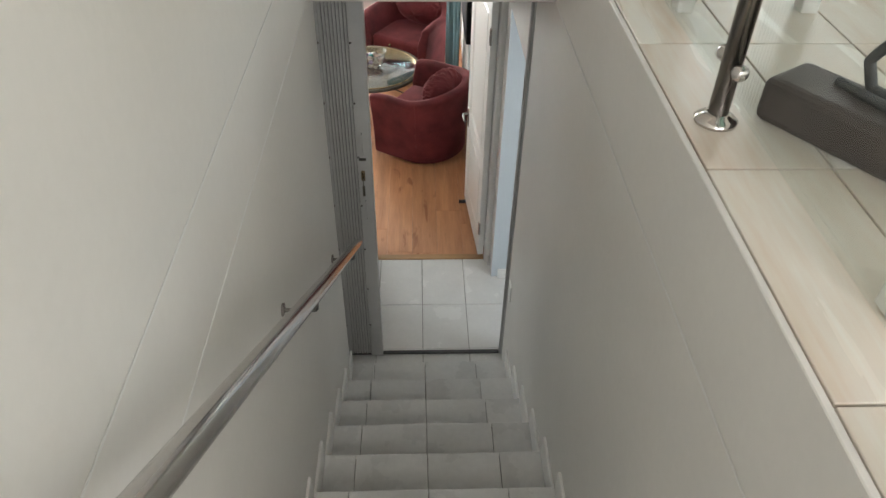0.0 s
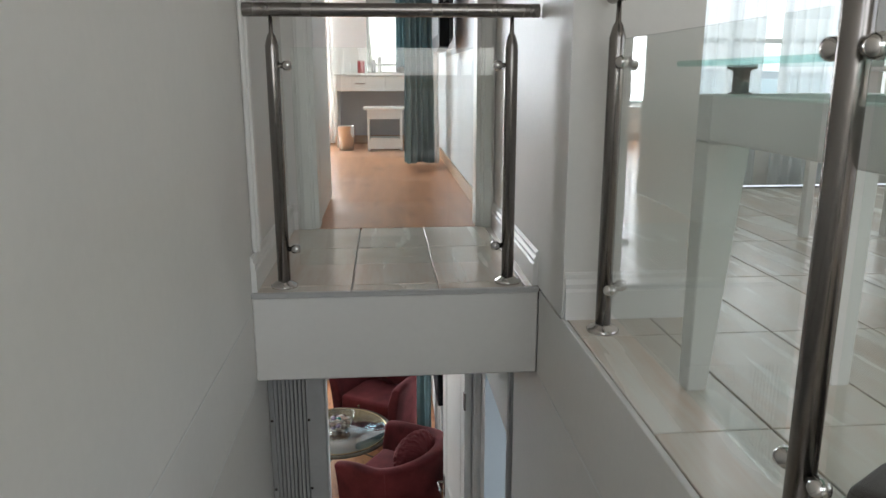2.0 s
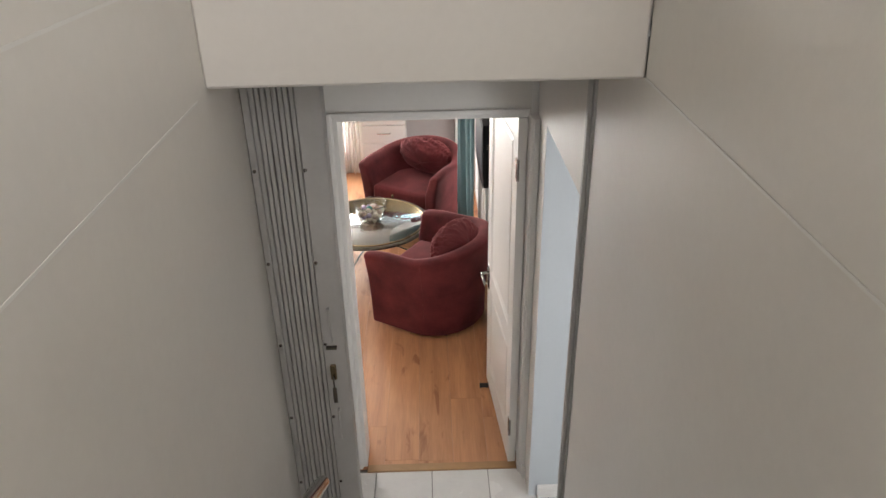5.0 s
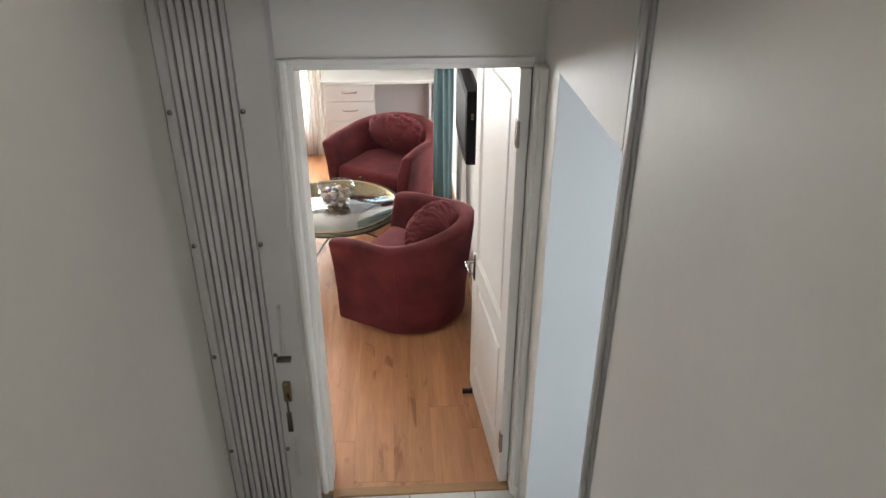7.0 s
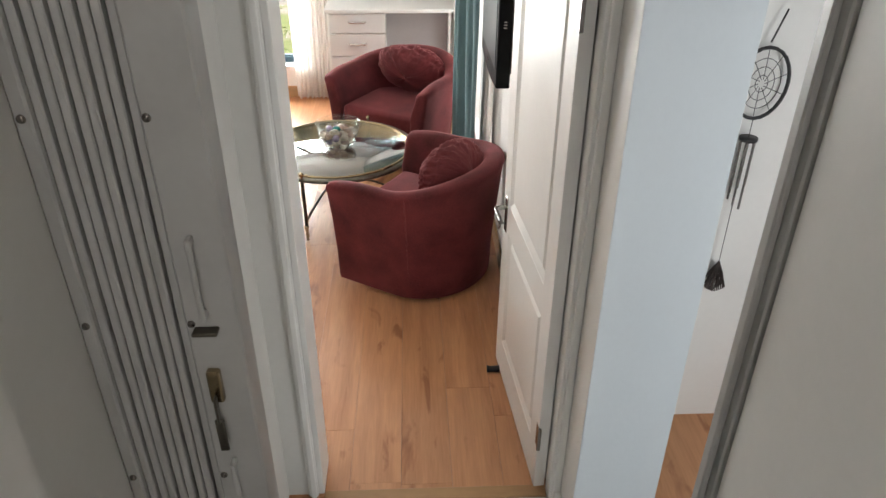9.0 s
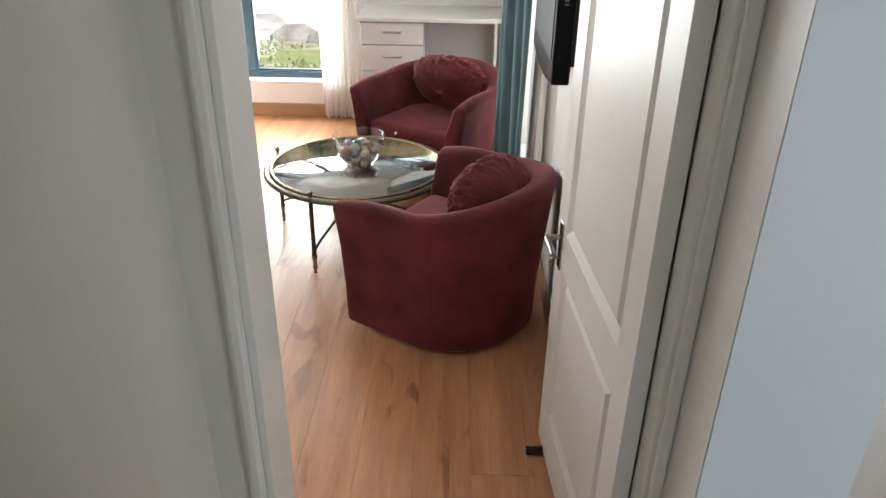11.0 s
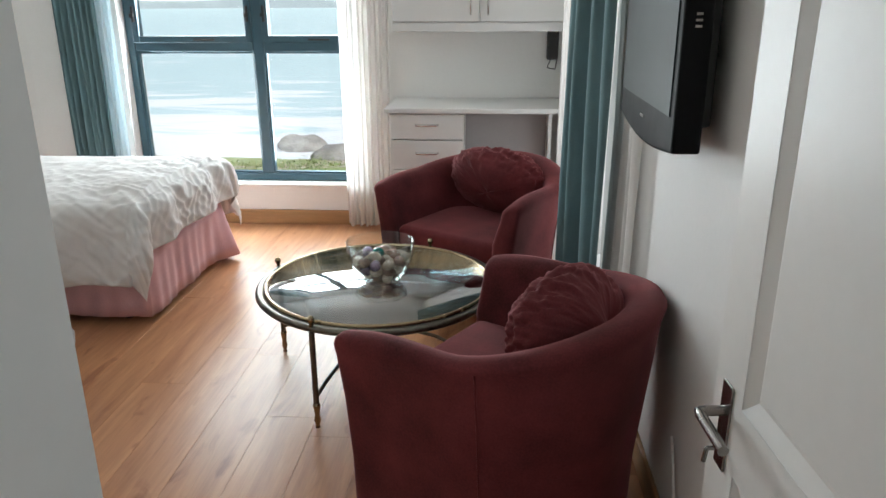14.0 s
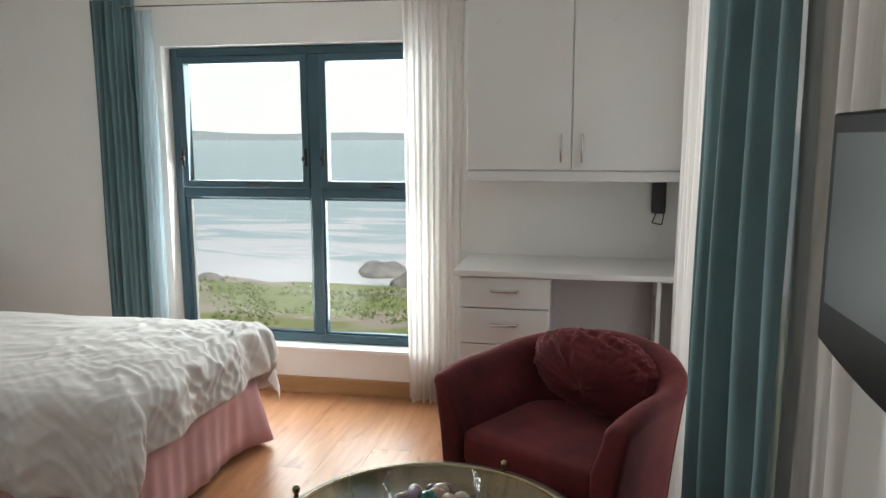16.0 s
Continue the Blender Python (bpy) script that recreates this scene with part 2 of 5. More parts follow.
# ---- mesh helpers ----
def mesh_object(name, verts, faces, mat, parent=None, smooth=False, at=(0, 0, 0)):
    me = bpy.data.meshes.new(name)
    me.from_pydata([tuple(v) for v in verts], [], [tuple(q) for q in faces])
    me.materials.append(mat)
    if smooth:
        me.polygons.foreach_set("use_smooth", [True] * len(me.polygons))
    me.update()
    ob = new(name, me)
    ob.location = at
    ob.parent = parent
    return ob


def add_box(bm, x0, x1, y0, y1, z0, z1, bevel=0.0, segs=1):
    made = bmesh.ops.create_cube(bm, size=1)["verts"]
    bmesh.ops.scale(bm, vec=(x1 - x0, y1 - y0, z1 - z0), verts=made)
    bmesh.ops.translate(bm, vec=((x0 + x1) / 2, (y0 + y1) / 2, (z0 + z1) / 2), verts=made)
    if bevel:
        edges = list({e for v in made for e in v.link_edges})
        bmesh.ops.bevel(bm, geom=edges, offset=bevel, segments=segs, affect="EDGES", profile=0.5)


def boxes(name, spans, mat, parent=None, bevel=0.0, segs=1, smooth=False):
    """One mesh of several boxes, each (x0, x1, y0, y1, z0, z1); its origin at the base of the first."""
    bm = bmesh.new()
    for s in spans:
        add_box(bm, *s, bevel=bevel, segs=segs)
    s = spans[0]
    o = Vector(((s[0] + s[1]) / 2, (s[2] + s[3]) / 2, s[4]))
    bmesh.ops.translate(bm, vec=-o, verts=bm.verts)
    me = bpy.data.meshes.new(name)
    bm.to_mesh(me)
    bm.free()
    me.materials.append(mat)
    if smooth:
        me.polygons.foreach_set("use_smooth", [True] * len(me.polygons))
    ob = new(name, me)
    ob.location = o
    ob.parent = parent
    return ob


def box(name, x0, x1, y0, y1, z0, z1, mat, parent=None, bevel=0.003, segs=1):
    return boxes(name, [(x0, x1, y0, y1, z0, z1)], mat, parent, bevel, segs)


def wall(name, x0, x1, y0, y1, z0, z1, mat, holes=(), label=""):
    """An upright wall along its longer side, with openings (from, to, bottom, top) right through it."""
    along_x = x1 - x0 > y1 - y0
    a0, a1 = (x0, x1) if along_x else (y0, y1)
    cuts = sorted({a0, a1, *(h[0] for h in holes), *(h[1] for h in holes)})
    spans = []
    for a, b in zip(cuts, cuts[1:]):
        mid, low = (a + b) / 2, z0
        for h in sorted((h for h in holes if h[0] < mid < h[1]), key=lambda h: h[2]):
            if h[2] > low:
                spans.append((a, b, low, h[2]))
            low = h[3]
        if low < z1:
            spans.append((a, b, low, z1))
    full = [(a, b, y0, y1, c, d) if along_x else (x0, x1, a, b, c, d) for a, b, c, d in spans]
    ob = boxes(name, full, mat)
    return tagged(ob, label or "painted plaster wall", "wall", kind="structure")


def tube(name, points, radius, mat, parent=None, cyclic=False, smooth_path=True, res=3):
    cu = bpy.data.curves.new(name, "CURVE")
    cu.dimensions, cu.bevel_depth, cu.bevel_resolution, cu.use_fill_caps = "3D", radius, res, True
    if smooth_path:
        sp = cu.splines.new("NURBS")
        sp.order_u, sp.use_endpoint_u, sp.resolution_u = 3, True, 8
    else:
        sp = cu.splines.new("POLY")
    sp.points.add(len(points) - 1)
    for q, c in zip(sp.points, points):
        q.co = (*c, 1)
    sp.use_cyclic_u = cyclic
    tmp = bpy.data.objects.new(name, cu)
    me = bpy.data.meshes.new_from_object(tmp)
    bpy.data.objects.remove(tmp)
    me.name = name
    me.materials.clear()
    me.materials.append(mat)
    me.polygons.foreach_set("use_smooth", [True] * len(me.polygons))
    ob = new(name, me)
    ob.parent = parent
    return ob


def lathe(name, profile, mat, parent=None, at=(0, 0, 0), n=24, axis="z", smooth=True):
    """A turned shape from (radius, height) pairs."""
    verts, faces = [], []
    for r, z in profile:
        for i in range(n):
            a = 2 * math.pi * i / n
            c, s = r * math.cos(a), r * math.sin(a)
            verts.append({"z": (c, s, z), "x": (z, c, s), "y": (s, z, c)}[axis])
    for j in range(len(profile) - 1):
        for i in range(n):
            k = (i + 1) % n
            faces.append((j * n + i, j * n + k, (j + 1) * n + k, (j + 1) * n + i))
    if profile[0][0] > 0.0005 and profile[0] != profile[-1]:
        faces.append(tuple(range(n))[::-1])
        faces.append(tuple((len(profile) - 1) * n + i for i in range(n)))
    ob = mesh_object(name, verts, faces, mat, parent, smooth, at)
    bm = bmesh.new()
    bm.from_mesh(ob.data)
    bmesh.ops.remove_doubles(bm, verts=bm.verts, dist=1e-6)
    bmesh.ops.recalc_face_normals(bm, faces=bm.faces)
    bm.to_mesh(ob.data)
    bm.free()
    return ob


def sheet(name, fn, nu, nv, mat, parent=None, thick=0.0, smooth=True):
    """A surface from fn(u, v) over the unit square."""
    verts = [fn(i / nu, j / nv) for j in range(nv + 1) for i in range(nu + 1)]
    w = nu + 1
    faces = [(j * w + i, j * w + i + 1, (j + 1) * w + i + 1, (j + 1) * w + i) for j in range(nv) for i in range(nu)]
    ob = mesh_object(name, verts, faces, mat, parent, smooth)
    if thick:
        s = ob.modifiers.new("thickness", "SOLIDIFY")
        s.thickness = thick
    return ob


def empty(name, x, y, z, turn=0.0):
    ob = new(name)
    ob.matrix_world = pose(x, y, z, 0, 0, turn)
    return ob


def prism(name, outline, a0, a1, mat, parent=None, axis="y"):
    """A moulding: an outline in (across, up) drawn from a0 to a1 along an axis."""
    n = len(outline)
    put = (lambda p, a: (p[0], a, p[1])) if axis == "y" else (lambda p, a: (a, p[0], p[1]))
    verts = [put(p, a0) for p in outline] + [put(p, a1) for p in outline]
    faces = [(i, (i + 1) % n, n + (i + 1) % n, n + i) for i in range(n)] + [tuple(range(n))[::-1], tuple(range(n, 2 * n))]
    ob = mesh_object(name, verts, faces, mat, parent)
    bm = bmesh.new()
    bm.from_mesh(ob.data)
    bmesh.ops.recalc_face_normals(bm, faces=bm.faces)
    bm.to_mesh(ob.data)
    bm.free()
    return ob


def skirting(name, across, side, z, a0, a1, mat, axis="y", h=0.12, label="white moulded skirting board"):
    """A moulded skirting on a wall face at 'across'; side is +1 or -1, the way the wall faces."""
    prof = [(0, 0), (0.018, 0), (0.018, 0.6 * h), (0.013, 0.66 * h), (0.015, 0.76 * h), (0.008, 0.86 * h), (0.009, 0.95 * h), (0.003, h), (0, h)]
    ob = prism(name, [(across + side * p, z + q) for p, q in prof], a0, a1, mat, axis=axis)
    return tagged(ob, label, "skirting", kind="structure")


# ---- structure: stair shaft and hall ----
XL, XR, FLOOR2 = -0.515, 0.437, 2.83
SLAB0, SLAB_Y, DOOR_Y0, DOOR_F, DOOR_Y1 = 2.523, 3.265, 4.465, 4.70, 4.86
RISE, GOING, NOSE1 = FLOOR2 / 16, 0.281, 3.5
wall("wall_stair_west", XL - 0.2, XL, -1.6, 3.45, 0, 2.7645, PLASTER, label="warm white plaster wall beside the stairs")
wall("wall_stair_west_upper", XL - 0.2, XL - 0.0015, -1.6, DOOR_Y0, 2.766, 5.4, PLASTER, label="warm white plaster wall above the stairs")
wall("wall_hall_west", -0.76, -0.56, 3.45, DOOR_F, 0, SLAB0, PLASTER, label="warm white plaster wall of the lower hall")
wall("wall_stair_east", XR, XR + 0.2, -1.6, 3.69, 0, 2.523, PLASTER, label="warm white plaster wall beside the stairs")
wall("wall_stair_east_upper", XR + 0.0015, XR + 0.2, -1.6, SLAB_Y, 2.5245, 2.8175, PLASTER, label="plaster edge below the upper floor")
# Unseen wall; its opening is made up for the stair-head fill lamp.
wall("wall_stair_back", XL - 0.2, 5.2, -1.8, -1.6, 0, 5.4, PLASTER, holes=[(-0.4, 2.2, 3.4, 5.2)], label="unseen plaster wall with an added light opening at the stair head")
wall("wall_hall_header", 0.425, XR + 0.2, 3.762, DOOR_Y0, 2.03, SLAB0, PLASTER, label="white header over a side opening")
tagged(box("landing_slab", XL, XR, SLAB_Y, DOOR_Y1, SLAB0, FLOOR2 - 0.014, PLASTER, bevel=0.006), "grey-white plastered landing edge above the hall", "landing", kind="structure")
wall("wall_door", -4.4, 0.40, DOOR_F, DOOR_Y1, 0, SLAB0, PLASTER, holes=[(-0.45, 0.40, 0, 2.0)], label="plaster wall with the bedroom doorway")
wall("wall_door_pier", 0.430, 0.70, DOOR_Y0, DOOR_F, 0, SLAB0, PLASTER, label="white plaster pier beside the bedroom doorway")
tagged(box("ceiling_hall", -0.76, XL - 0.002, 3.451, DOOR_F, SLAB0, 2.763, PLASTER, bevel=0), "plain white strip of hall ceiling", "ceiling", kind="structure")
# Thin facing on the white pier; its blue stands in for daylight.
tagged(box("wall_blue_return", 0.431, 0.705, DOOR_Y0 - 0.004, DOOR_Y0 - 0.001, 0, SLAB0, BLUE_TINT, bevel=0), "side passage wall with cold daylight put into its pale blue colour", "wall", kind="structure")
tagged(boxes("floor_hall_base", [(-0.6, 2.6, 3.4, 4.68, -0.12, -0.012)], GROUT), "grout bed under white hall tiles", "floor", kind="structure")
for x0, x1, y1, z in ((XL, XL + 0.0012, SLAB_Y, 2.763), (XL, XL + 0.0012, 3.2, 2.511), (XR - 0.0012, XR, SLAB_Y, 2.5225)):
    tagged(box("plaster_joint", x0, x1, -1.5, y1, z, z + 0.0055, FOAM_WHITE, bevel=0), "thin white filled joint in the plaster", "trim", kind="structure")

# side passage
wall("wall_passage_north", 0.70, 2.7, 5.06, 5.2, 0, SLAB0, BEDROOM_PAINT, label="white wall of the side passage")
wall("wall_passage_west", 0.62, 0.70, DOOR_F + 0.001, 5.2, 0, SLAB0, BLUE_TINT)
wall("wall_passage_east", 2.6, 2.8, 2.8, 5.06, 0, SLAB0, BEDROOM_PAINT)
wall("wall_passage_south", 0.637, 2.6, 2.8, 3.0, 0, SLAB0, BEDROOM_PAINT, holes=[(1.25, 2.25, 0.65, 2.15)], label="white wall with a window in the side passage")
tagged(box("floor_passage", 0.72, 2.6, 4.43, 5.06, -0.06, 0.0, LAMINATE, bevel=0), "beech laminate floor of the side passage", "floor", kind="structure")
tagged(box("ceiling_passage", 0.63, 2.8, 2.8, 5.2, SLAB0, SLAB0 + 0.1, PLASTER, bevel=0), "plain white ceiling", "ceiling", kind="structure")

# bedroom shell
BX0, BX1, BY1 = -4.2, 0.40, 9.1
wall("wall_bedroom_east", BX1 + 0.001, BX1 + 0.2, DOOR_F + 0.001, 9.4, 0, SLAB0, BEDROOM_PAINT, holes=[(7.2, 8.4, 0.05, 2.25)], label="white bedroom wall with a tall side window")
wall("wall_bedroom_west", BX0 - 0.2, BX0, DOOR_Y1, 9.4, 0, SLAB0, BEDROOM_PAINT)
wall("wall_bedroom_north", BX0, BX1, BY1, BY1 + 0.28, 0, SLAB0, BEDROOM_PAINT, holes=[(-2.55, -0.98, 0.28, 2.024)], label="white bedroom wall with the sea window")
tagged(box("ceiling_bedroom", BX0 - 0.2, BX1 + 0.2, DOOR_Y1, 9.4, SLAB0, SLAB0 + 0.12, BEDROOM_PAINT, bevel=0), "plain white bedroom ceiling", "ceiling", kind="structure")
tagged(box("floor_bedroom_base", BX0, BX1, 4.681, BY1, -0.14, -0.011, GROUT, bevel=0), "underlay beneath laminate planks", "floor", kind="structure")
tagged(box("threshold", -0.43, 0.39, 4.658, 4.71, -0.008, 0.006, OAK), "beech threshold strip in the doorway", "threshold", kind="structure")
for i, (a, b) in enumerate(((BX0, -0.72),)):
    tagged(box("skirting_bedroom_north", a, b, BY1 - 0.016, BY1 - 0.001, 0.001, 0.1, OAK), "oak-coloured skirting under the window", "skirting", kind="structure")
tagged(box("skirting_bedroom_east", BX1 - 0.016, BX1 - 0.001, 5.5, 6.7, 0.001, 0.1, OAK), "oak-coloured skirting board", "skirting", kind="structure")
tagged(box("window_sill", -2.55, -0.98, BY1 - 0.03, BY1 + 0.12, 0.262, 0.284, GLOSS_WHITE), "white painted window sill", "sill", kind="structure")

# upper storey shell
wall("wall_upper_door", -1.8, 0.63, 4.30, 4.42, FLOOR2, 5.4, PLASTER, holes=[(-0.40, 0.37, FLOOR2, FLOOR2 + 2.02)], label="plaster wall with the upper doorway")
wall("wall_upper_pier", XR, 0.80, 2.94, 4.30, FLOOR2, 5.4, PLASTER, label="white plaster pier beside the landing")
# The narrow opening is added; it stands for a window mirrored in the glass.
wall("wall_upper_east_of_pier", 0.63, 1.62, 5.32, 5.46, FLOOR2, 5.4, PLASTER, holes=[(1.1, 1.5, 3.25, 4.6)], label="white wall with an added narrow opening")
wall("wall_upper_north", 1.62, 5.2, 5.46, 5.6, FLOOR2, 5.4, PLASTER, holes=[(1.75, 4.6, 3.3, 5.0)], label="white wall with a wide window")
wall("wall_upper_east", 5.0, 5.2, -1.6, 5.46, FLOOR2, 5.4, PLASTER, holes=[(-0.5, 2.9, 3.1, 5.0)], label="white wall with a wide window")
tagged(box("ceiling_upper", -4.4, 5.2, -1.8, 9.2, 5.4, 5.55, PLASTER, bevel=0), "plain white upper ceiling", "ceiling", kind="structure")
tagged(boxes("floor_upper_base", [(XR + 0.06, 5.2, -1.6, 5.46, 2.70, FLOOR2 - 0.012)], GROUT), "slab under cream upper tiles", "floor", kind="structure")
tagged(box("floor_upper_top_landing", XL, XR, -1.6, NOSE1 - 15 * GOING - 0.002, 2.64, FLOOR2 - 0.002, STAIR_TILE, bevel=0), "tiled floor at the head of the stairs", "floor", kind="structure")
tagged(box("floor_edge_trim", XR - 0.002, XR + 0.012, -1.6, 2.94, FLOOR2 - 0.0125, FLOOR2 + 0.001, PLASTER, bevel=0.002), "thin grey-white tile edge strip", "trim", kind="structure")
tagged(box("landing_edge_trim", XL, XR, SLAB_Y - 0.006, SLAB_Y + 0.012, FLOOR2 - 0.016, FLOOR2 + 0.001, GATE_PAINT, bevel=0.002), "thin grey tile edge strip", "trim", kind="structure")
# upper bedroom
wall("wall_upper_bedroom_east", 0.42, 0.62, 4.425, 9.2, FLOOR2, 5.4, BLUE_TINT, label="pale blue-white upper bedroom wall")
wall("wall_upper_bedroom_north", -2.6, 0.42, 8.75, 8.95, FLOOR2, 5.4, BEDROOM_PAINT, holes=[(-2.2, -0.75, 3.2, 4.8)], label="white upper bedroom wall with a window")
wall("wall_upper_bedroom_west", -2.8, -2.6, 4.42, 9.2, FLOOR2, 5.4, BEDROOM_PAINT)
tagged(box("floor_upper_bedroom", -2.6, 0.42, 4.31, 8.75, SLAB0 + 0.13, FLOOR2 - 0.001, LAMINATE, bevel=0), "pinkish beech laminate floor of the upper bedroom", "floor", kind="structure")
tagged(box("skirting_upper_bedroom_east", 0.404, 0.419, 4.5, 7.4, FLOOR2, FLOOR2 + 0.08, OAK), "beech skirting board", "skirting", kind="structure")
tagged(box("skirting_upper_bedroom_north", -2.6, 0.41, 8.733, 8.749, FLOOR2, FLOOR2 + 0.09, OAK), "beech skirting board", "skirting", kind="structure")

skirting("skirting_landing_west", XL, 1, FLOOR2, SLAB_Y + 0.015, 4.30, GLOSS_WHITE)
skirting("skirting_landing_east", XR, -1, FLOOR2, SLAB_Y + 0.02, 4.30, GLOSS_WHITE)
skirting("skirting_pier", 2.94, -1, FLOOR2, XR + 0.005, 0.80, GLOSS_WHITE, axis="x", h=0.14)
skirting("skirting_pier_east", 0.80, 1, FLOOR2, 2.93, 4.3, GLOSS_WHITE, h=0.14)
skirting("skirting_landing_door", 4.30, -1, FLOOR2, XL + 0.02, -0.475, GLOSS_WHITE, axis="x")
skirting("skirting_blue_wall", DOOR_Y0 - 0.005, -1, 0, 0.475, 0.705, GLOSS_WHITE, axis="x", h=0.075)
for s, side in ((XL, 1), (XR, -1)):
    for k in range(1, 16):
        y1 = NOSE1 - (k - 1) * GOING
        ob = box("stair_skirting", s, s + side * 0.012, y1 - GOING + 0.004, y1 - 0.012, k * RISE, k * RISE + 0.125, GLOSS_WHITE, bevel=0.003) if side > 0 else box("stair_skirting", s - 0.012, s, y1 - GOING + 0.004, y1 - 0.012, k * RISE, k * RISE + 0.125, GLOSS_WHITE, bevel=0.003)
        tagged(ob, "white skirting tile along one tread", "skirting", group="stair skirtings", kind="structure")


def casing(name, x0, x1, y, side, z0, top, jamb, label):
    """Moulded architrave round a doorway in a wall across y, with its lining."""
    w = over = 0.062
    o = empty(name, (x0 + x1) / 2, y, z0)
    ox = (x0 + x1) / 2
    for nm, a in (("architrave", x0 - w), ("architrave", x1)):
        spans = [(a - ox, a + w - ox, min(0, side * 0.014), max(0, side * 0.014), 0, top + over), (a + 0.012 - ox, a + w - 0.012 - ox, min(0, side * 0.022), max(0, side * 0.022), 0, top + over * 0.8)]
        boxes(nm, spans, GLOSS_WHITE, o, bevel=0.003)
    boxes("head", [(x0 - ox, x1 - ox, min(0, side * 0.014), max(0, side * 0.014), top, top + over), (x0 - ox, x1 - ox, min(0, side * 0.022), max(0, side * 0.022), top + over * 0.2, top + over * 0.8)], GLOSS_WHITE, o, bevel=0.003)
    d0, d1 = sorted((-side * 0.001, -side * jamb))
    boxes("lining", [(x0 - ox, x0 + 0.02 - ox, d0, d1, 0, top), (x1 - 0.02 - ox, x1 - ox, d0, d1, 0, top), (x0 + 0.02 - ox, x1 - 0.02 - ox, d0, d1, top - 0.02, top)], GLOSS_WHITE, o, bevel=0.002)
    return tagged(o, label, "door frame", kind="structure")




def bedroom_frame():
    """Frame of the bedroom doorway: moulded architrave, lining and the post that carries the hinges."""
    o = empty("door_frame_1", 0, DOOR_F, 0)
    boxes("architrave", [(-0.486, -0.45, -0.012, -0.001, 0, 2.022), (-0.476, -0.455, -0.02, -0.001, 0, 2.022)], GLOSS_WHITE, o, bevel=0.004, segs=2)
    boxes("head", [(-0.45, 0.392, -0.014, -0.001, 2.0, 2.022)], GLOSS_WHITE, o, bevel=0.003)
    boxes("lining", [(-0.45, -0.43, 0.0, 0.165, 0, 1.999), (-0.43, 0.399, 0.0, 0.165, 1.981, 1.999)], GLOSS_WHITE, o, bevel=0.002)
    boxes("hinge_post", [(0.391, 0.4295, -0.07, -0.001, 0, 1.999), (0.402, 0.4295, -0.085, -0.07, 0, 1.999)], GLOSS_WHITE, o, bevel=0.004, segs=2)
    boxes("plinth_block", [(0.409, 0.4295, -0.12, -0.086, 0, 0.075)], GLOSS_WHITE, o, bevel=0.004)
    return tagged(o, "white moulded frame of the bedroom doorway", "door frame", kind="structure")


bedroom_frame()
casing("door_frame_2", -0.40, 0.37, 4.299, -1, FLOOR2, 2.02, 0.12, "white moulded frame of the upper doorway")
# doorway casing on the landing's west wall
boxes_ob = boxes("door_frame_3", [(XL, XL + 0.016, 3.33, 3.40, FLOOR2 + 0.121, 5.0), (XL, XL + 0.024, 3.345, 3.385, FLOOR2 + 0.121, 5.0)], GLOSS_WHITE, bevel=0.004)
tagged(boxes_ob, "white moulded upright on the landing wall", "door frame", kind="structure")


# ---- stairs ----
def stairs():
    core = []
    for k in range(1, 16):
        y1 = NOSE1 - (k - 1) * GOING
        core.append((XL, XR, y1 - GOING, y1 - 0.014, 0, k * RISE - 0.011))
    o = boxes("stairs", core[::-1], GROUT)
    return tagged(o, "straight flight of grey-white tiled stairs", "stairs", kind="structure")


stair_core = stairs()
XJ = [XL + 0.003, -0.372, -0.064, 0.246, XR - 0.003]
for k in range(1, 16):
    y1 = NOSE1 - (k - 1) * GOING
    z = k * RISE
    for a, b in zip(XJ, XJ[1:]):
        for nm, sp in (("tread_tile", (a + 0.0015, b - 0.0015, y1 - GOING + 0.002, y1, z - 0.012, z)), ("riser_tile", (a + 0.0015, b - 0.0015, y1 - 0.013, y1 - 0.003, z - RISE + 0.002, z - 0.0135))):
            t = box(nm, *sp, STAIR_TILE, bevel=0.002)
            t.parent = stair_core
            t.matrix_parent_inverse = stair_core.matrix_basis.inverted()


# ---- handrail of the stairs ----
def handrail():
    o = empty("stair_handrail", -0.44, 2.2, 1.2)
    slope = RISE / GOING
    def at(y):
        return (0.035, y - 2.2, 1.22 + (3.40 - y) * 0.68 - 1.2)
    tube("rail", [at(3.40), at(2.4), at(1.4), at(-0.4)], 0.024, CHROME, o, smooth_path=False)
    for y in (3.2, 2.15, 0.95):
        x, yy, z = at(y)
        tube("bracket", [(-0.074, yy, z - 0.07), (-0.03, yy, z - 0.075), (0.03, yy, z - 0.07), (0.035, yy, z - 0.02)], 0.007, STEEL, o)
        lathe("rose", [(0.0, 0.0), (0.022, 0.0), (0.022, 0.006), (0.0, 0.007)], STEEL, o, (-0.0745, yy, z - 0.07), 16, "x")
    return tagged(o, "polished steel handrail on wall brackets", "handrail")


handrail()


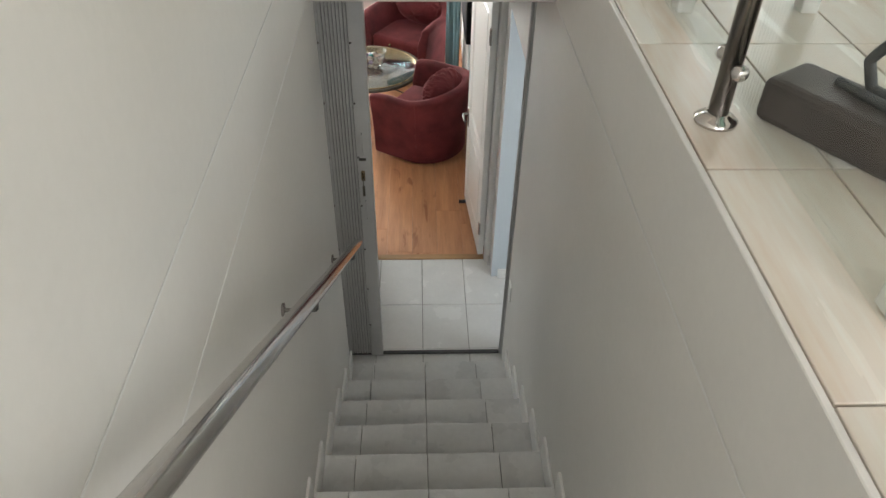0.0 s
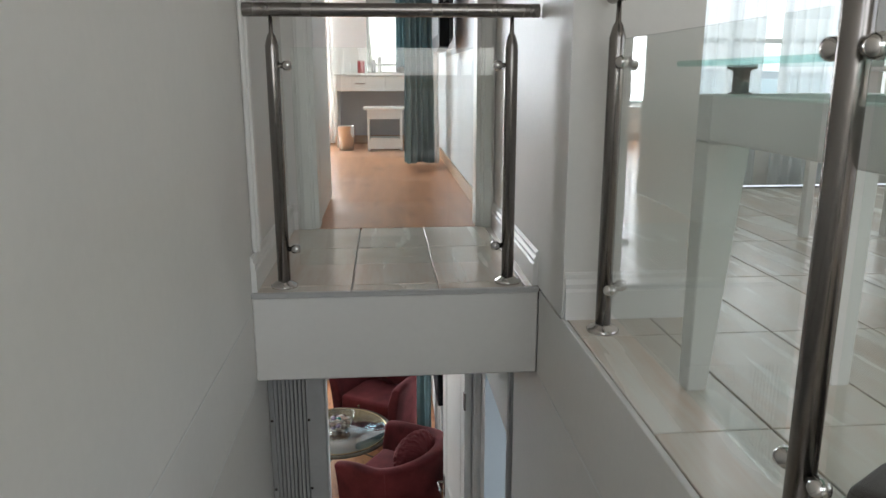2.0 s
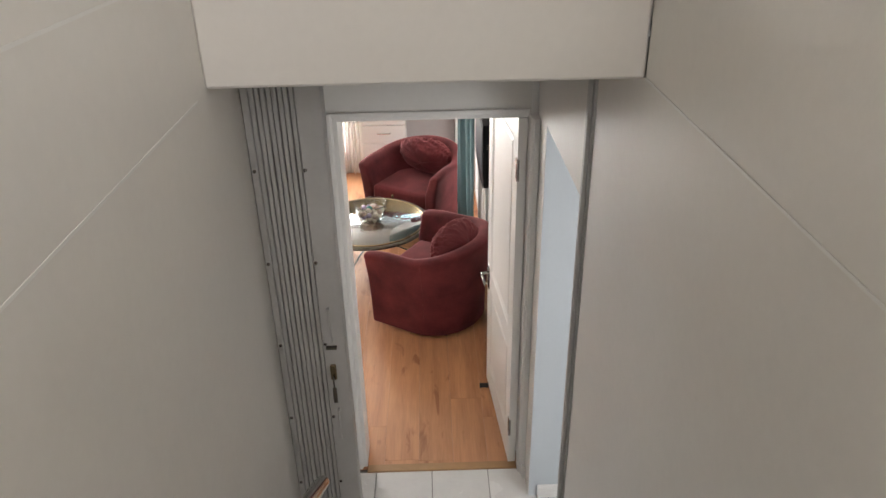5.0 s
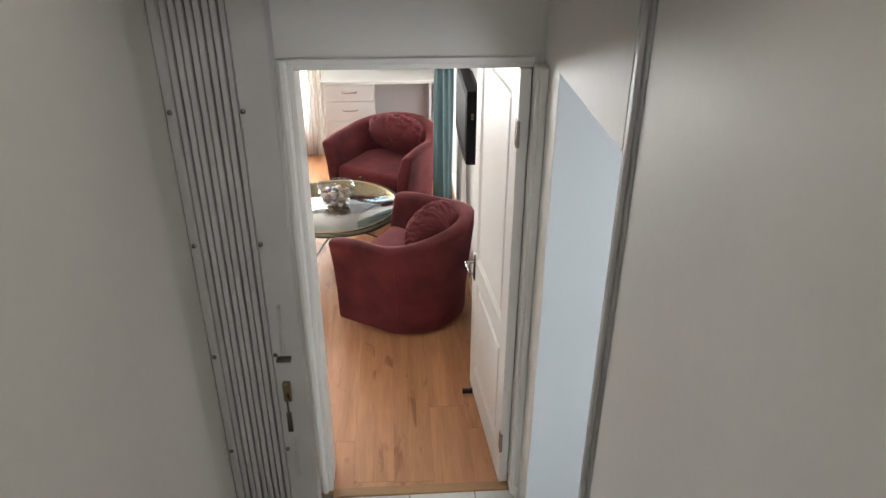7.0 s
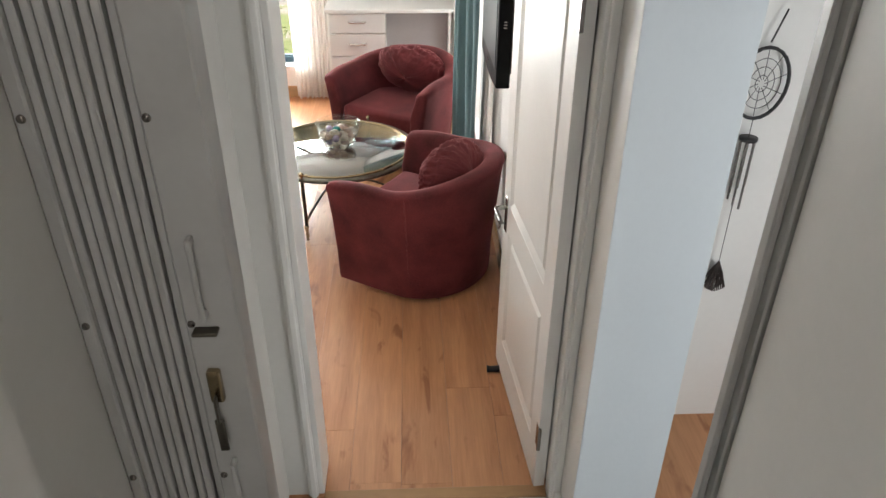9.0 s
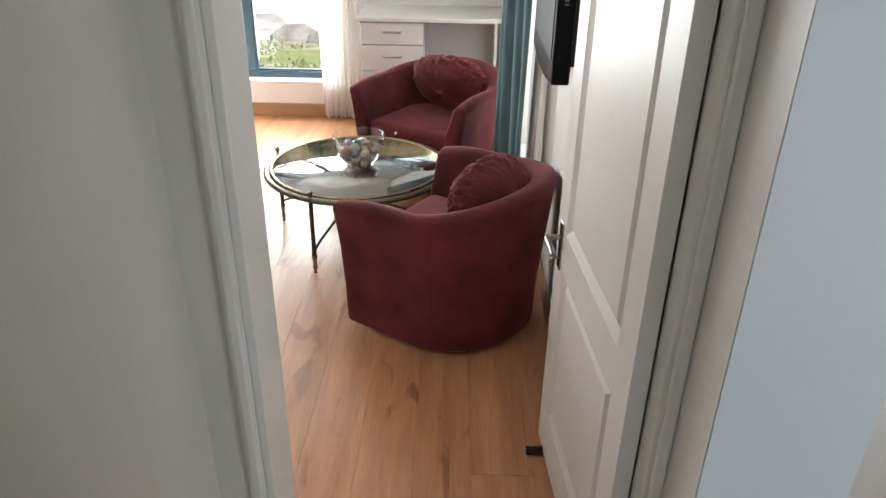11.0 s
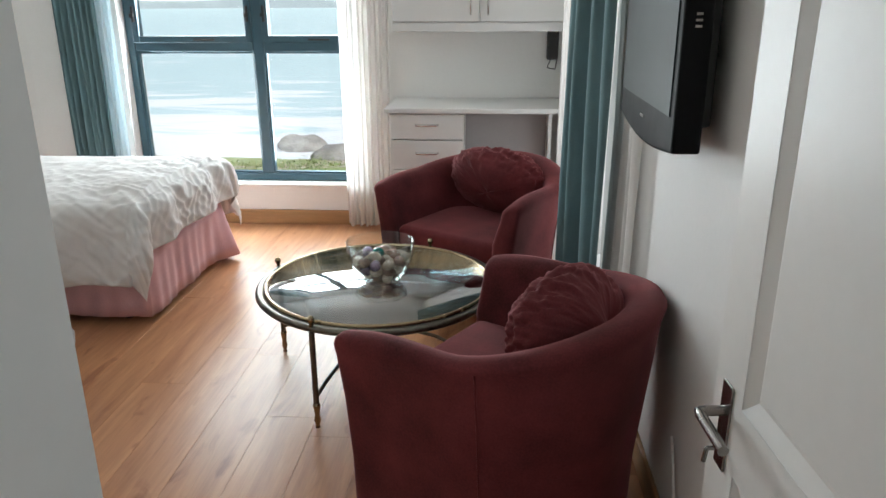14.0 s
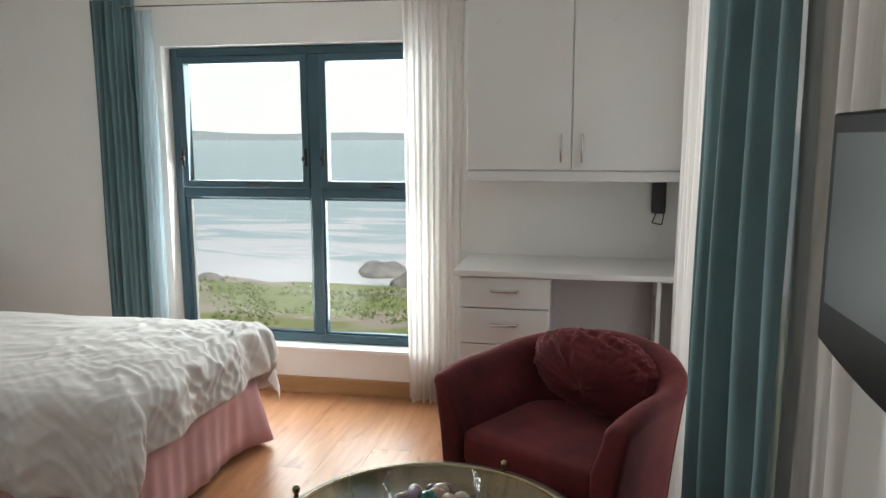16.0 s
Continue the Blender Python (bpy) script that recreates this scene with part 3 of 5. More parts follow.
# ---- folding security gate ----
def gate():
    o = empty("security_gate", 0, 3.73, 0)
    boxes("gate_frame", [(-0.559, -0.538, -0.03, 0.03, 0, SLAB0), (-0.409, -0.334, -0.03, 0.03, 0.012, 2.44), (0.433, 0.482, -0.03, 0.03, 0, SLAB0), (0.420, 0.433, -0.012, 0.012, 0, SLAB0), (-0.538, 0.433, -0.03, 0.03, 2.46, SLAB0 - 0.001)], GATE_PAINT, o, bevel=0.003)
    boxes("gate_track", [(-0.538, 0.420, -0.012, 0.012, 0.001, 0.012)], GATE_DARK, o)
    for i in range(8):
        x = -0.537 + i * 0.016
        boxes("slat", [(x, x + 0.0122, -0.02 + 0.004 * (i % 2), 0.02, 0.02, 2.44)], GATE_PAINT, o, bevel=0.002)
    # Near-black sheet that paints the shade between the folded slats.
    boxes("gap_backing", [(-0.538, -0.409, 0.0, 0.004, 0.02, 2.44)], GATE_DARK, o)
    for i in range(7):
        for x in (-0.549, -0.401):
            lathe("rivet", [(0, -0.034), (0.005, -0.033), (0.006, -0.0305), (0.006, -0.019)], STEEL, o, (x, 0, 0.3 + i * 0.31), 10, "y")
    boxes("lock", [(-0.392, -0.372, -0.045, -0.03, 1.40, 1.46)], BRASS, o, bevel=0.003)
    boxes("key", [(-0.384, -0.380, -0.06, -0.045, 1.37, 1.42), (-0.389, -0.375, -0.056, -0.05, 1.31, 1.375)], PEWTER, o, bevel=0.002)
    for z in (1.555, 1.14):
        boxes("pull", [(-0.382, -0.374, -0.046, -0.03, z, z + 0.012), (-0.382, -0.374, -0.046, -0.03, z + 0.12, z + 0.132), (-0.382, -0.374, -0.05, -0.042, z, z + 0.132)], GATE_PAINT, o, bevel=0.002)
    boxes("latch", [(-0.398, -0.362, -0.05, -0.03, 1.529, 1.536)], PEWTER, o, bevel=0.002)
    return tagged(o, "grey-white folding security gate, slid open against the wall", "gate")


gate()
tagged(box("light_switch", XR - 0.009, XR, 3.56, 3.63, 0.62, 0.74, GLOSS_WHITE, bevel=0.003), "small white wall switch plate", "switch")


# ---- panel door ----
def panel_door(name, hinge, angle, label):
    """A two-panel door; local x from the hinge to the lock, y through its thickness (y=0 is the side shown)."""
    w, h, th = 0.762, 1.965, 0.04
    o = empty(name, hinge[0], hinge[1], hinge[2], angle)
    s = 0.105
    cells = [(0.17, 0.715), (0.835, 1.86)]
    spans = [(0, s, 0, th, 0, h), (w - s, w, 0, th, 0, h), (s, w - s, 0, th, 0, cells[0][0]), (s, w - s, 0, th, cells[0][1], cells[1][0]), (s, w - s, 0, th, cells[1][1], h)]
    boxes("leaf", spans, GLOSS_WHITE, o)
    for a, b in cells:
        boxes("panel", [(s, w - s, 0.012, th - 0.012, a, b)], GLOSS_WHITE, o)
        bm = bmesh.new()
        for y, q in ((0.0, 1), (th, -1)):
            ring = [[(s, a), (w - s, a), (w - s, b), (s, b)], [(s + 0.03, a + 0.03), (w - s - 0.03, a + 0.03), (w - s - 0.03, b - 0.03), (s + 0.03, b - 0.03)], [(s + 0.045, a + 0.045), (w - s - 0.045, a + 0.045), (w - s - 0.045, b - 0.045), (s + 0.045, b - 0.045)]]
            deep = [0.001, 0.011, 0.004]
            vs = [[bm.verts.new((x, y + q * d, z)) for x, z in r] for r, d in zip(ring, deep)]
            for r0, r1 in zip(vs, vs[1:]):
                for i in range(4):
                    j = (i + 1) % 4
                    bm.faces.new((r0[i], r0[j], r1[j], r1[i]))
            bm.faces.new(vs[-1])
        me = bpy.data.meshes.new("moulding")
        bm.to_mesh(me)
        bm.free()
        me.materials.append(GLOSS_WHITE)
        new("moulding", me).parent = o
    boxes("handle_plate", [(w - 0.075, w - 0.035, -0.004, 0, 0.70, 0.855), (w - 0.075, w - 0.035, th, th + 0.004, 0.70, 0.855)], STEEL, o, bevel=0.002)
    tube("lever", [(w - 0.055, 0, 0.805), (w - 0.055, -0.035, 0.805), (w - 0.055, -0.045, 0.803), (w - 0.16, -0.045, 0.80)], 0.009, STEEL, o)
    tube("key", [(w - 0.055, 0, 0.735), (w - 0.055, -0.025, 0.735), (w - 0.055, -0.028, 0.71)], 0.004, STEEL, o)
    for z in (0.2, 1.68):
        boxes("hinge", [(-0.012, 0.03, -0.002, 0.0, z, z + 0.1), (-0.014, -0.002, -0.006, 0.006, z, z + 0.1)], STEEL, o, bevel=0.001)
    return tagged(o, label, "door")


panel_door("door_1", (0.347, 4.695, 0.012), 94.6, "white two-panel door standing open against the wall").scale = (1, -1, 1)
tagged(lathe("door_stop", [(0, 0), (0.016, 0), (0.014, 0.02), (0.016, 0.055), (0.0, 0.057)], MATT_BLACK, None, (0.236, 5.36, 0.0165), 14, "x"), "small black rubber door stop", "door stop")


# ---- armchairs ----
def armchair(x, y, turn):
    """A barrel armchair that faces local +y."""
    o = empty("barrel_armchair", x, y, 0, turn)
    n_u, half, back, front = 56, 0.385, -0.37, 0.33

    def plan(u):
        """Point, outward normal and backness along the wall of the chair, from arm to arm."""
        straight, bend = front + 0.02, 0.39
        a = math.pi * half * 0.98
        total = 2 * straight + a
        s = u * total
        if s < straight:
            return Vector((half, front - s, 0)), Vector((1, 0, 0)), 0.0
        if s > straight + a:
            return Vector((-half, -0.02 + (s - straight - a), 0)), Vector((-1, 0, 0)), 0.0
        t = math.pi * (s - straight) / a
        c, d = math.cos(t), math.sin(t)
        return Vector((half * c, -0.02 - (0.02 - back - 0.04) * d, 0)), Vector((c, -d, 0)), d

    rings = []
    for i in range(n_u + 1):
        u = i / n_u
        p, nrm, bk = plan(u)
        e = min(u, 1 - u) * 9
        top = 0.632 + 0.07 * (bk ** 1.3) - 0.03 * max(0, 1 - e) ** 2
        th = 0.10 + 0.015 * bk
        flare = 0.035
        ring = [(-0.025, 0.018), (-0.02, 0.2), (0.0, 0.4), (flare * 0.7, top - 0.06), (flare, top - 0.025), (flare - 0.012, top - 0.006), (flare - 0.04, top), (flare - th + 0.03, top - 0.008), (flare - th + 0.008, top - 0.03), (flare - th, top - 0.07), (-th - 0.005, 0.42), (-th - 0.005, 0.25)]
        rings.append([p + nrm * off + Vector((0, 0, z)) for off, z in ring])
    m = len(rings[0])
    verts = [v for r in rings for v in r]
    faces = [(i * m + j, (i + 1) * m + j, (i + 1) * m + (j + 1) % m, i * m + (j + 1) % m) for i in range(n_u) for j in range(m)]
    faces += [tuple(range(m)), tuple(n_u * m + j for j in range(m))[::-1]]
    shell = mesh_object("upholstered_shell", verts, faces, VELVET, o, True)
    b = shell.modifiers.new("round", "BEVEL")
    b.width, b.segments, b.limit_method, b.angle_limit = 0.018, 3, "ANGLE", radians(50)
    # piping along the arms' outer edge and the upright back seams
    for u in (0.24, 0.76):
        p, nrm, bk = plan(u)
        top = 0.632 + 0.07 * (bk ** 1.3)
        tube("seam", [p + nrm * (-0.034) + Vector((0, 0, 0.04)), p + nrm * -0.019 + Vector((0, 0, 0.2)), p + nrm * 0.001 + Vector((0, 0, 0.4)), p + nrm * 0.025 + Vector((0, 0, top - 0.06)), p + nrm * 0.034 + Vector((0, 0, top - 0.025))], 0.0028, VELVET, o, res=1)
    seat = boxes("seat_cushion", [(-0.285, 0.285, -0.22, 0.315, 0.27, 0.405)], VELVET, o, bevel=0.035, segs=4, smooth=True)
    for v in seat.data.vertices:
        v.co.z += 0.018 * max(0, 1 - (v.co.x / 0.3) ** 2) * (1 if v.co.z > 0.07 else 0)
    boxes("front_panel", [(-0.30, 0.30, -0.2, 0.30, 0.03, 0.275)], VELVET, o, bevel=0.012, segs=2, smooth=True)
    boxes("plinth", [(-0.24, 0.24, -0.22, 0.2, 0, 0.035)], MATT_BLACK, o)

    # round back pillow with gathered cloth
    def pillow(u, v):
        a, b2 = 2 * math.pi * u, math.pi * (v - 0.5)
        cx = math.copysign(abs(math.cos(a)) ** 0.85, math.cos(a)) * math.cos(b2)
        cz = math.copysign(abs(math.sin(a)) ** 0.85, math.sin(a)) * math.cos(b2)
        q = Vector((cx * 0.27, math.sin(b2) * (0.115 + 0.008 * math.cos(a * 3)), cz * 0.185))
        g = abs(noise.noise(Vector((a * 3.4, b2 * 2.2, 5)))) + 0.6 * abs(noise.noise(Vector((a * 7 + 2 * b2, b2 * 3.5, 9))))
        edge = math.cos(b2) ** 2.2 * (1.0 if cz > -0.2 else 0.4)
        g += 0.5 * abs(noise.noise(Vector((a * 11 - 3 * b2, b2 * 5.5, 3))))
        q *= 1 + 0.19 * (0.38 - g) * edge
        rot = Matrix.Rotation(radians(-20), 3, "X")
        return rot @ q + Vector((0.0, -0.175, 0.575))
    sheet("back_pillow", pillow, 190, 40, VELVET, o)
    return tagged(o, "burgundy velvet barrel armchair with a gathered pillow", "armchair", group="armchairs at the coffee table")


armchair(-0.02, 6.26, 148 - 90)
armchair(-0.165, 7.86, -122 - 90)


# ---- coffee table ----
TABLE = (-0.542, 7.011)


def coffee_table():
    o = empty("coffee_table", TABLE[0], TABLE[1], 0)
    z = 0.40
    lathe("glass_top", [(0.0, z - 0.004), (0.428, z - 0.004), (0.43, z), (0.428, z + 0.004), (0.0, z + 0.004)], TABLE_GLASS, o, n=64)
    lathe("inner_rim", [(0.432, z - 0.012), (0.447, z - 0.012), (0.447, z + 0.006), (0.44, z + 0.010), (0.432, z + 0.006), (0.432, z - 0.012)], BRASS, o, n=64)
    lathe("outer_rim", [(0.447, z - 0.022), (0.472, z - 0.024), (0.481, z - 0.014), (0.478, z - 0.004), (0.466, z + 0.001), (0.4475, z - 0.002), (0.447, z - 0.022)], PEWTER, o, n=64)
    for dx, dy in ((-0.452, 0.147), (-0.166, -0.439), (0.166, 0.439), (0.452, -0.147)):
        tube("leg", [(dx, dy, 0.09), (dx, dy, z - 0.02)], 0.011, PEWTER, o, smooth_path=False)
        lathe("foot", [(0.0, 0.0), (0.009, 0.0), (0.006, 0.012), (0.013, 0.03), (0.008, 0.05), (0.011, 0.075), (0.014, 0.09), (0.010, 0.10), (0.0, 0.10)], BRASS, o, (dx, dy, 0), 14)
        lathe("finial", [(0.0, -0.004), (0.009, -0.004), (0.006, 0.008), (0.011, 0.014), (0.013, 0.024), (0.009, 0.034), (0.0, 0.038)], BRASS, o, (dx, dy, z), 14)
        tube("stretcher", [(dx, dy, 0.12), (dx * 0.86, dy * 0.86, 0.15), (dx * 0.5, dy * 0.5, 0.20), (0, 0, 0.215)], 0.007, PEWTER, o)
    lathe("boss", [(0, 0.2), (0.02, 0.2), (0.024, 0.214), (0.014, 0.23), (0, 0.236)], BRASS, o, n=16)
    return tagged(o, "round glass coffee table with an antique brass rim", "coffee table")


coffee_table()


def bowl_of_eggs():
    bx, by, bz = -0.53, 7.0, 0.4045
    prof = [(0.0, 0.0), (0.062, 0.0), (0.07, 0.004), (0.105, 0.05), (0.126, 0.10), (0.134, 0.165), (0.1315, 0.166), (0.1225, 0.10), (0.101, 0.052), (0.065, 0.012), (0.0, 0.010)]
    o = lathe("glass_bowl", prof, GLASS, None, (bx, by, bz), 40)
    o.visible_shadow = False
    tagged(o, "clear glass bowl on the coffee table", "bowl")
    rnd = random.Random(5)
    egg = [(0.0, -0.026), (0.011, -0.0235), (0.018, -0.015), (0.021, -0.003), (0.0185, 0.012), (0.012, 0.024), (0.006, 0.029), (0.0, 0.030)]
    kinds = [lathe("stone_egg", egg, m, None, (bx, by, bz - 0), 14) for m in (EGG, EGG_PALE, EGG, EGG_MAUVE, EGG_PALE, EGG_GREEN)]
    spots = []
    for layer, (z, r, n) in enumerate(((0.033, 0.05, 7), (0.064, 0.076, 10), (0.064, 0.028, 4), (0.095, 0.088, 11), (0.096, 0.040, 6), (0.113, 0.055, 4), (0.122, 0.012, 2))):
        for i in range(n):
            a = 2 * math.pi * (i + 0.37 * layer) / n
            spots.append((bx + r * math.cos(a), by + r * math.sin(a), bz + z + rnd.uniform(-0.004, 0.004)))
    for i, s in enumerate(spots):
        src = kinds[5] if i == len(spots) - 1 else kinds[i % 5]
        m = pose(*s, rnd.uniform(40, 120), rnd.uniform(-40, 40), rnd.uniform(0, 360))
        ob = src if i in (0, 1, 2, 3, 4) else (src if i == len(spots) - 1 else copy_thing(src, m))
        ob.matrix_basis = m
        tagged(ob, "polished stone egg in the glass bowl", "egg", group="stone eggs in the bowl")


bowl_of_eggs()


# ---- beds ----
def bed(x_foot, y0, y1, seed, label):
    """A bed whose foot is at x_foot and whose head lies towards -x."""
    o = empty("bed", x_foot, (y0 + y1) / 2, 0)
    w, ln, top = (y1 - y0) / 2, 2.1, 0.60
    boxes("base", [(-ln, -0.06, -w + 0.05, w - 0.05, 0.12, 0.32)], GREY_BOARD, o)
    boxes("mattress", [(-ln, -0.05, -w + 0.05, w - 0.05, 0.321, 0.55)], LINEN, o, bevel=0.04, segs=3, smooth=True)
    for lx in (-0.16, -ln + 0.1):
        for ly in (-w + 0.12, w - 0.12):
            lathe("leg", [(0, 0), (0.022, 0), (0.028, 0.12), (0, 0.12)], MATT_BLACK, o, (lx, ly, 0), 12)

    def valance(u, v):
        s = u * (ln + 2 * w + ln)
        f = 0.003 * math.sin(s * 61) + 0.006 * math.sin(s * 17 + 1) + 0.008 * noise.noise(Vector((s * 7, v * 1.5, seed)))
        f *= 0.4 + 0.8 * (1 - v)
        f += 0.10 * (1 - v) * math.exp(-((s - ln - 2 * w + 0.03) / 0.09) ** 2)
        z = 0.035 + 0.32 * v
        if s < ln:
            return Vector((-ln + s - 0.03, -w + 0.035 - f, z))
        if s < ln + 2 * w:
            return Vector((0.0 + f, -w + 0.035 + (s - ln) * (2 * w - 0.07) / (2 * w), z))
        return Vector((-0.03 - (s - ln - 2 * w), w - 0.035 + f, z))
    sheet("valance", valance, 420, 5, PINK, o, 0.003)

    ov, of = 0.40, 0.25

    def duvet(u, v):
        x = -ln + u * (ln + of)
        y = -(w + ov) + v * 2 * (w + ov)
        ex, ey = max(0, x + 0.015), max(0, abs(y) - w + 0.015)
        sy = 1 if y > 0 else -1
        d = math.hypot(ex, ey)
        nz = noise.noise(Vector((x * 2.2, y * 2.2, seed))) * 0.018
        cr = abs(noise.noise(Vector((x * 5 + 3 * noise.noise(Vector((x * 2, y * 2, seed + 3))), y * 9, seed + 7))))
        nz += 0.016 * (0.35 - cr) * (0.5 + 0.8 * max(0, min(1, (x + 1.1))))
        wr = noise.noise(Vector((x * 3 + y * 2.4, (y - x * 0.8) * 13, seed + 11)))
        nz += 0.013 * (0.25 - abs(wr)) * max(0, min(1, x + 1.3))
        ruck = noise.noise(Vector((x * 3.2 + 2 * noise.noise(Vector((x * 3, y * 3, seed + 5))), (y + 0.7 * x) * 19, seed + 17)))
        nz += 0.015 * (0.2 - abs(ruck)) * max(0, min(1, (x + 0.75) * 1.6))
        nz += 0.002 * noise.noise(Vector((x * 14, y * 18, seed)))
        fold = (0.020 * math.sin(y * 15 + 3 * noise.noise(Vector((y * 3, 1, seed)))) * (ex > 0) + 0.026 * math.sin(x * 12 + 3 * noise.noise(Vector((x * 3, 4, seed)))) * (ey > 0)) * min(1, d / 0.2)
        r = 0.075
        if d < 1e-6:
            puff = 0.03 * (1 - (abs(y) / w) ** 4)
            return Vector((x, y, top + puff + nz))
        arc = min(d, r * math.pi / 2)
        out = r * math.sin(arc / r) + max(0, d - r * math.pi / 2) * 0.09
        drop = r * (1 - math.cos(arc / r)) + max(0, d - r * math.pi / 2) * 0.975
        ux, uy = ex / d, ey / d * sy
        k = out + fold
        return Vector((min(x, -0.015) + ux * k + nz * ux, sy * min(abs(y), w - 0.015) + uy * k + nz * uy, max(0.012, top + nz * 0.6 - drop)))
    sheet("duvet", duvet, 270, 210, LINEN, o, 0.006)
    pil = sheet("pillow", lambda u, v: Vector((-ln + 0.28 + 0.2 * math.cos(2 * math.pi * u) * math.cos(math.pi * (v - 0.5)), 0.33 * math.copysign(abs(math.sin(math.pi * (v - 0.5))) ** 0.7, v - 0.5), 0.69 + 0.075 * math.sin(2 * math.pi * u) * math.cos(math.pi * (v - 0.5)))), 24, 16, LINEN, o)
    return tagged(o, label, "bed", group="twin beds")


bed(-1.70, 7.36, 8.40, 2.0, "bed with a rumpled white duvet and pink valance")
bed(-1.75, 5.66, 6.70, 9.0, "bed with a rumpled white duvet and pink valance")


# ---- curtains ----
def curtain(name, p0, p1, z0, z1, folds, depth, mat, label, seed=0, taper=0.0, group=""):
    """A hanging cloth with uneven pleats from p0 to p1."""
    a, b = Vector((*p0, 0)), Vector((*p1, 0))
    way = (b - a).normalized()
    side = Vector((-way.y, way.x, 0))
    rnd = random.Random(seed)
    ph = [rnd.uniform(0, 6.28) for _ in range(4)]

    def f(u, v):
        s = u + 0.012 * math.sin(u * 23 + ph[0]) + 0.01 * v * math.sin(u * 9 + ph[1])
        k = math.sin(2 * math.pi * folds * s) * (0.7 + 0.3 * math.sin(u * 11 + ph[2]))
        k = math.copysign(abs(k) ** 0.75, k)
        low = 1 - v
        spread = 1 + taper * low
        q = a + (b - a) * (0.5 + (u - 0.5) * spread) + side * (depth * k * (0.55 + 0.45 * low) + 0.006 * math.sin(low * 7 + u * 30))
        return q + Vector((0, 0, z0 + (z1 - z0) * v + (0.006 * math.sin(u * 40) if v == 0 else 0)))
    ob = sheet(name, f, int(folds * 14), 14, mat, None, 0.0)
    return tagged(ob, label, "curtain", group=group)


curtain("teal_curtain", (-2.93, 9.02), (-2.65, 9.03), 0.03, 2.28, 7, 0.035, TEAL, "teal curtain gathered beside the sea window", 1, group="teal bedroom curtains")
curtain("white_sheer_curtain", (-2.68, 9.05), (-2.56, 9.05), 0.03, 2.22, 3, 0.02, SHEER_BLUE, "pale voile curtain beside the sea window", 2, group="voile curtains")
curtain("white_sheer_curtain", (-1.10, 9.03), (-0.76, 9.03), 0.015, 2.24, 9, 0.03, SHEER, "white voile curtain gathered beside the window", 3, taper=-0.12, group="voile curtains")
curtain("teal_curtain", (0.19, 7.5), (0.30, 6.85), 0.03, 2.45, 4, 0.05, TEAL, "teal curtain at the side window", 4, group="teal bedroom curtains")
curtain("white_sheer_curtain", (0.25, 8.2), (0.30, 7.6), 0.02, 2.45, 9, 0.03, SHEER, "white voile curtain at the side window", 5, group="voile curtains")
curtain("white_sheer_curtain", (0.352, 7.14), (0.352, 6.60), 0.02, 2.45, 5, 0.025, SHEER, "white voile curtain at the side window", 6, group="voile curtains")


def rod(name, p0, p1, label):
    o = empty(name, *p0)
    q = Vector(p1) - Vector(p0)
    tube("wire", [(0, 0, 0), tuple(q)], 0.004, STEEL, o, smooth_path=False)
    for t in ((0, 0, 0), tuple(q)):
        lathe("end_cap", [(0, -0.012), (0.012, -0.012), (0.012, 0.012), (0, 0.012)], STEEL, o, t, 12, "x" if abs(q.x) > abs(q.y) else "y")
        boxes("bracket", [(t[0] - 0.006, t[0] + 0.006, t[1], t[1] + 0.09, t[2] - 0.006, t[2] + 0.006)] if abs(q.x) > abs(q.y) else [(t[0], t[0] + 0.09, t[1] - 0.006, t[1] + 0.006, t[2] - 0.006, t[2] + 0.006)], STEEL, o)
    return tagged(o, label, "curtain rod")


rod("curtain_rod", (-2.71, 9.01, 2.235), (-0.75, 9.01, 2.215), "thin steel curtain wire above the window")
rod("curtain_rail", (0.31, 8.15, 2.46), (0.31, 6.7, 2.46), "steel curtain rail over the side window")


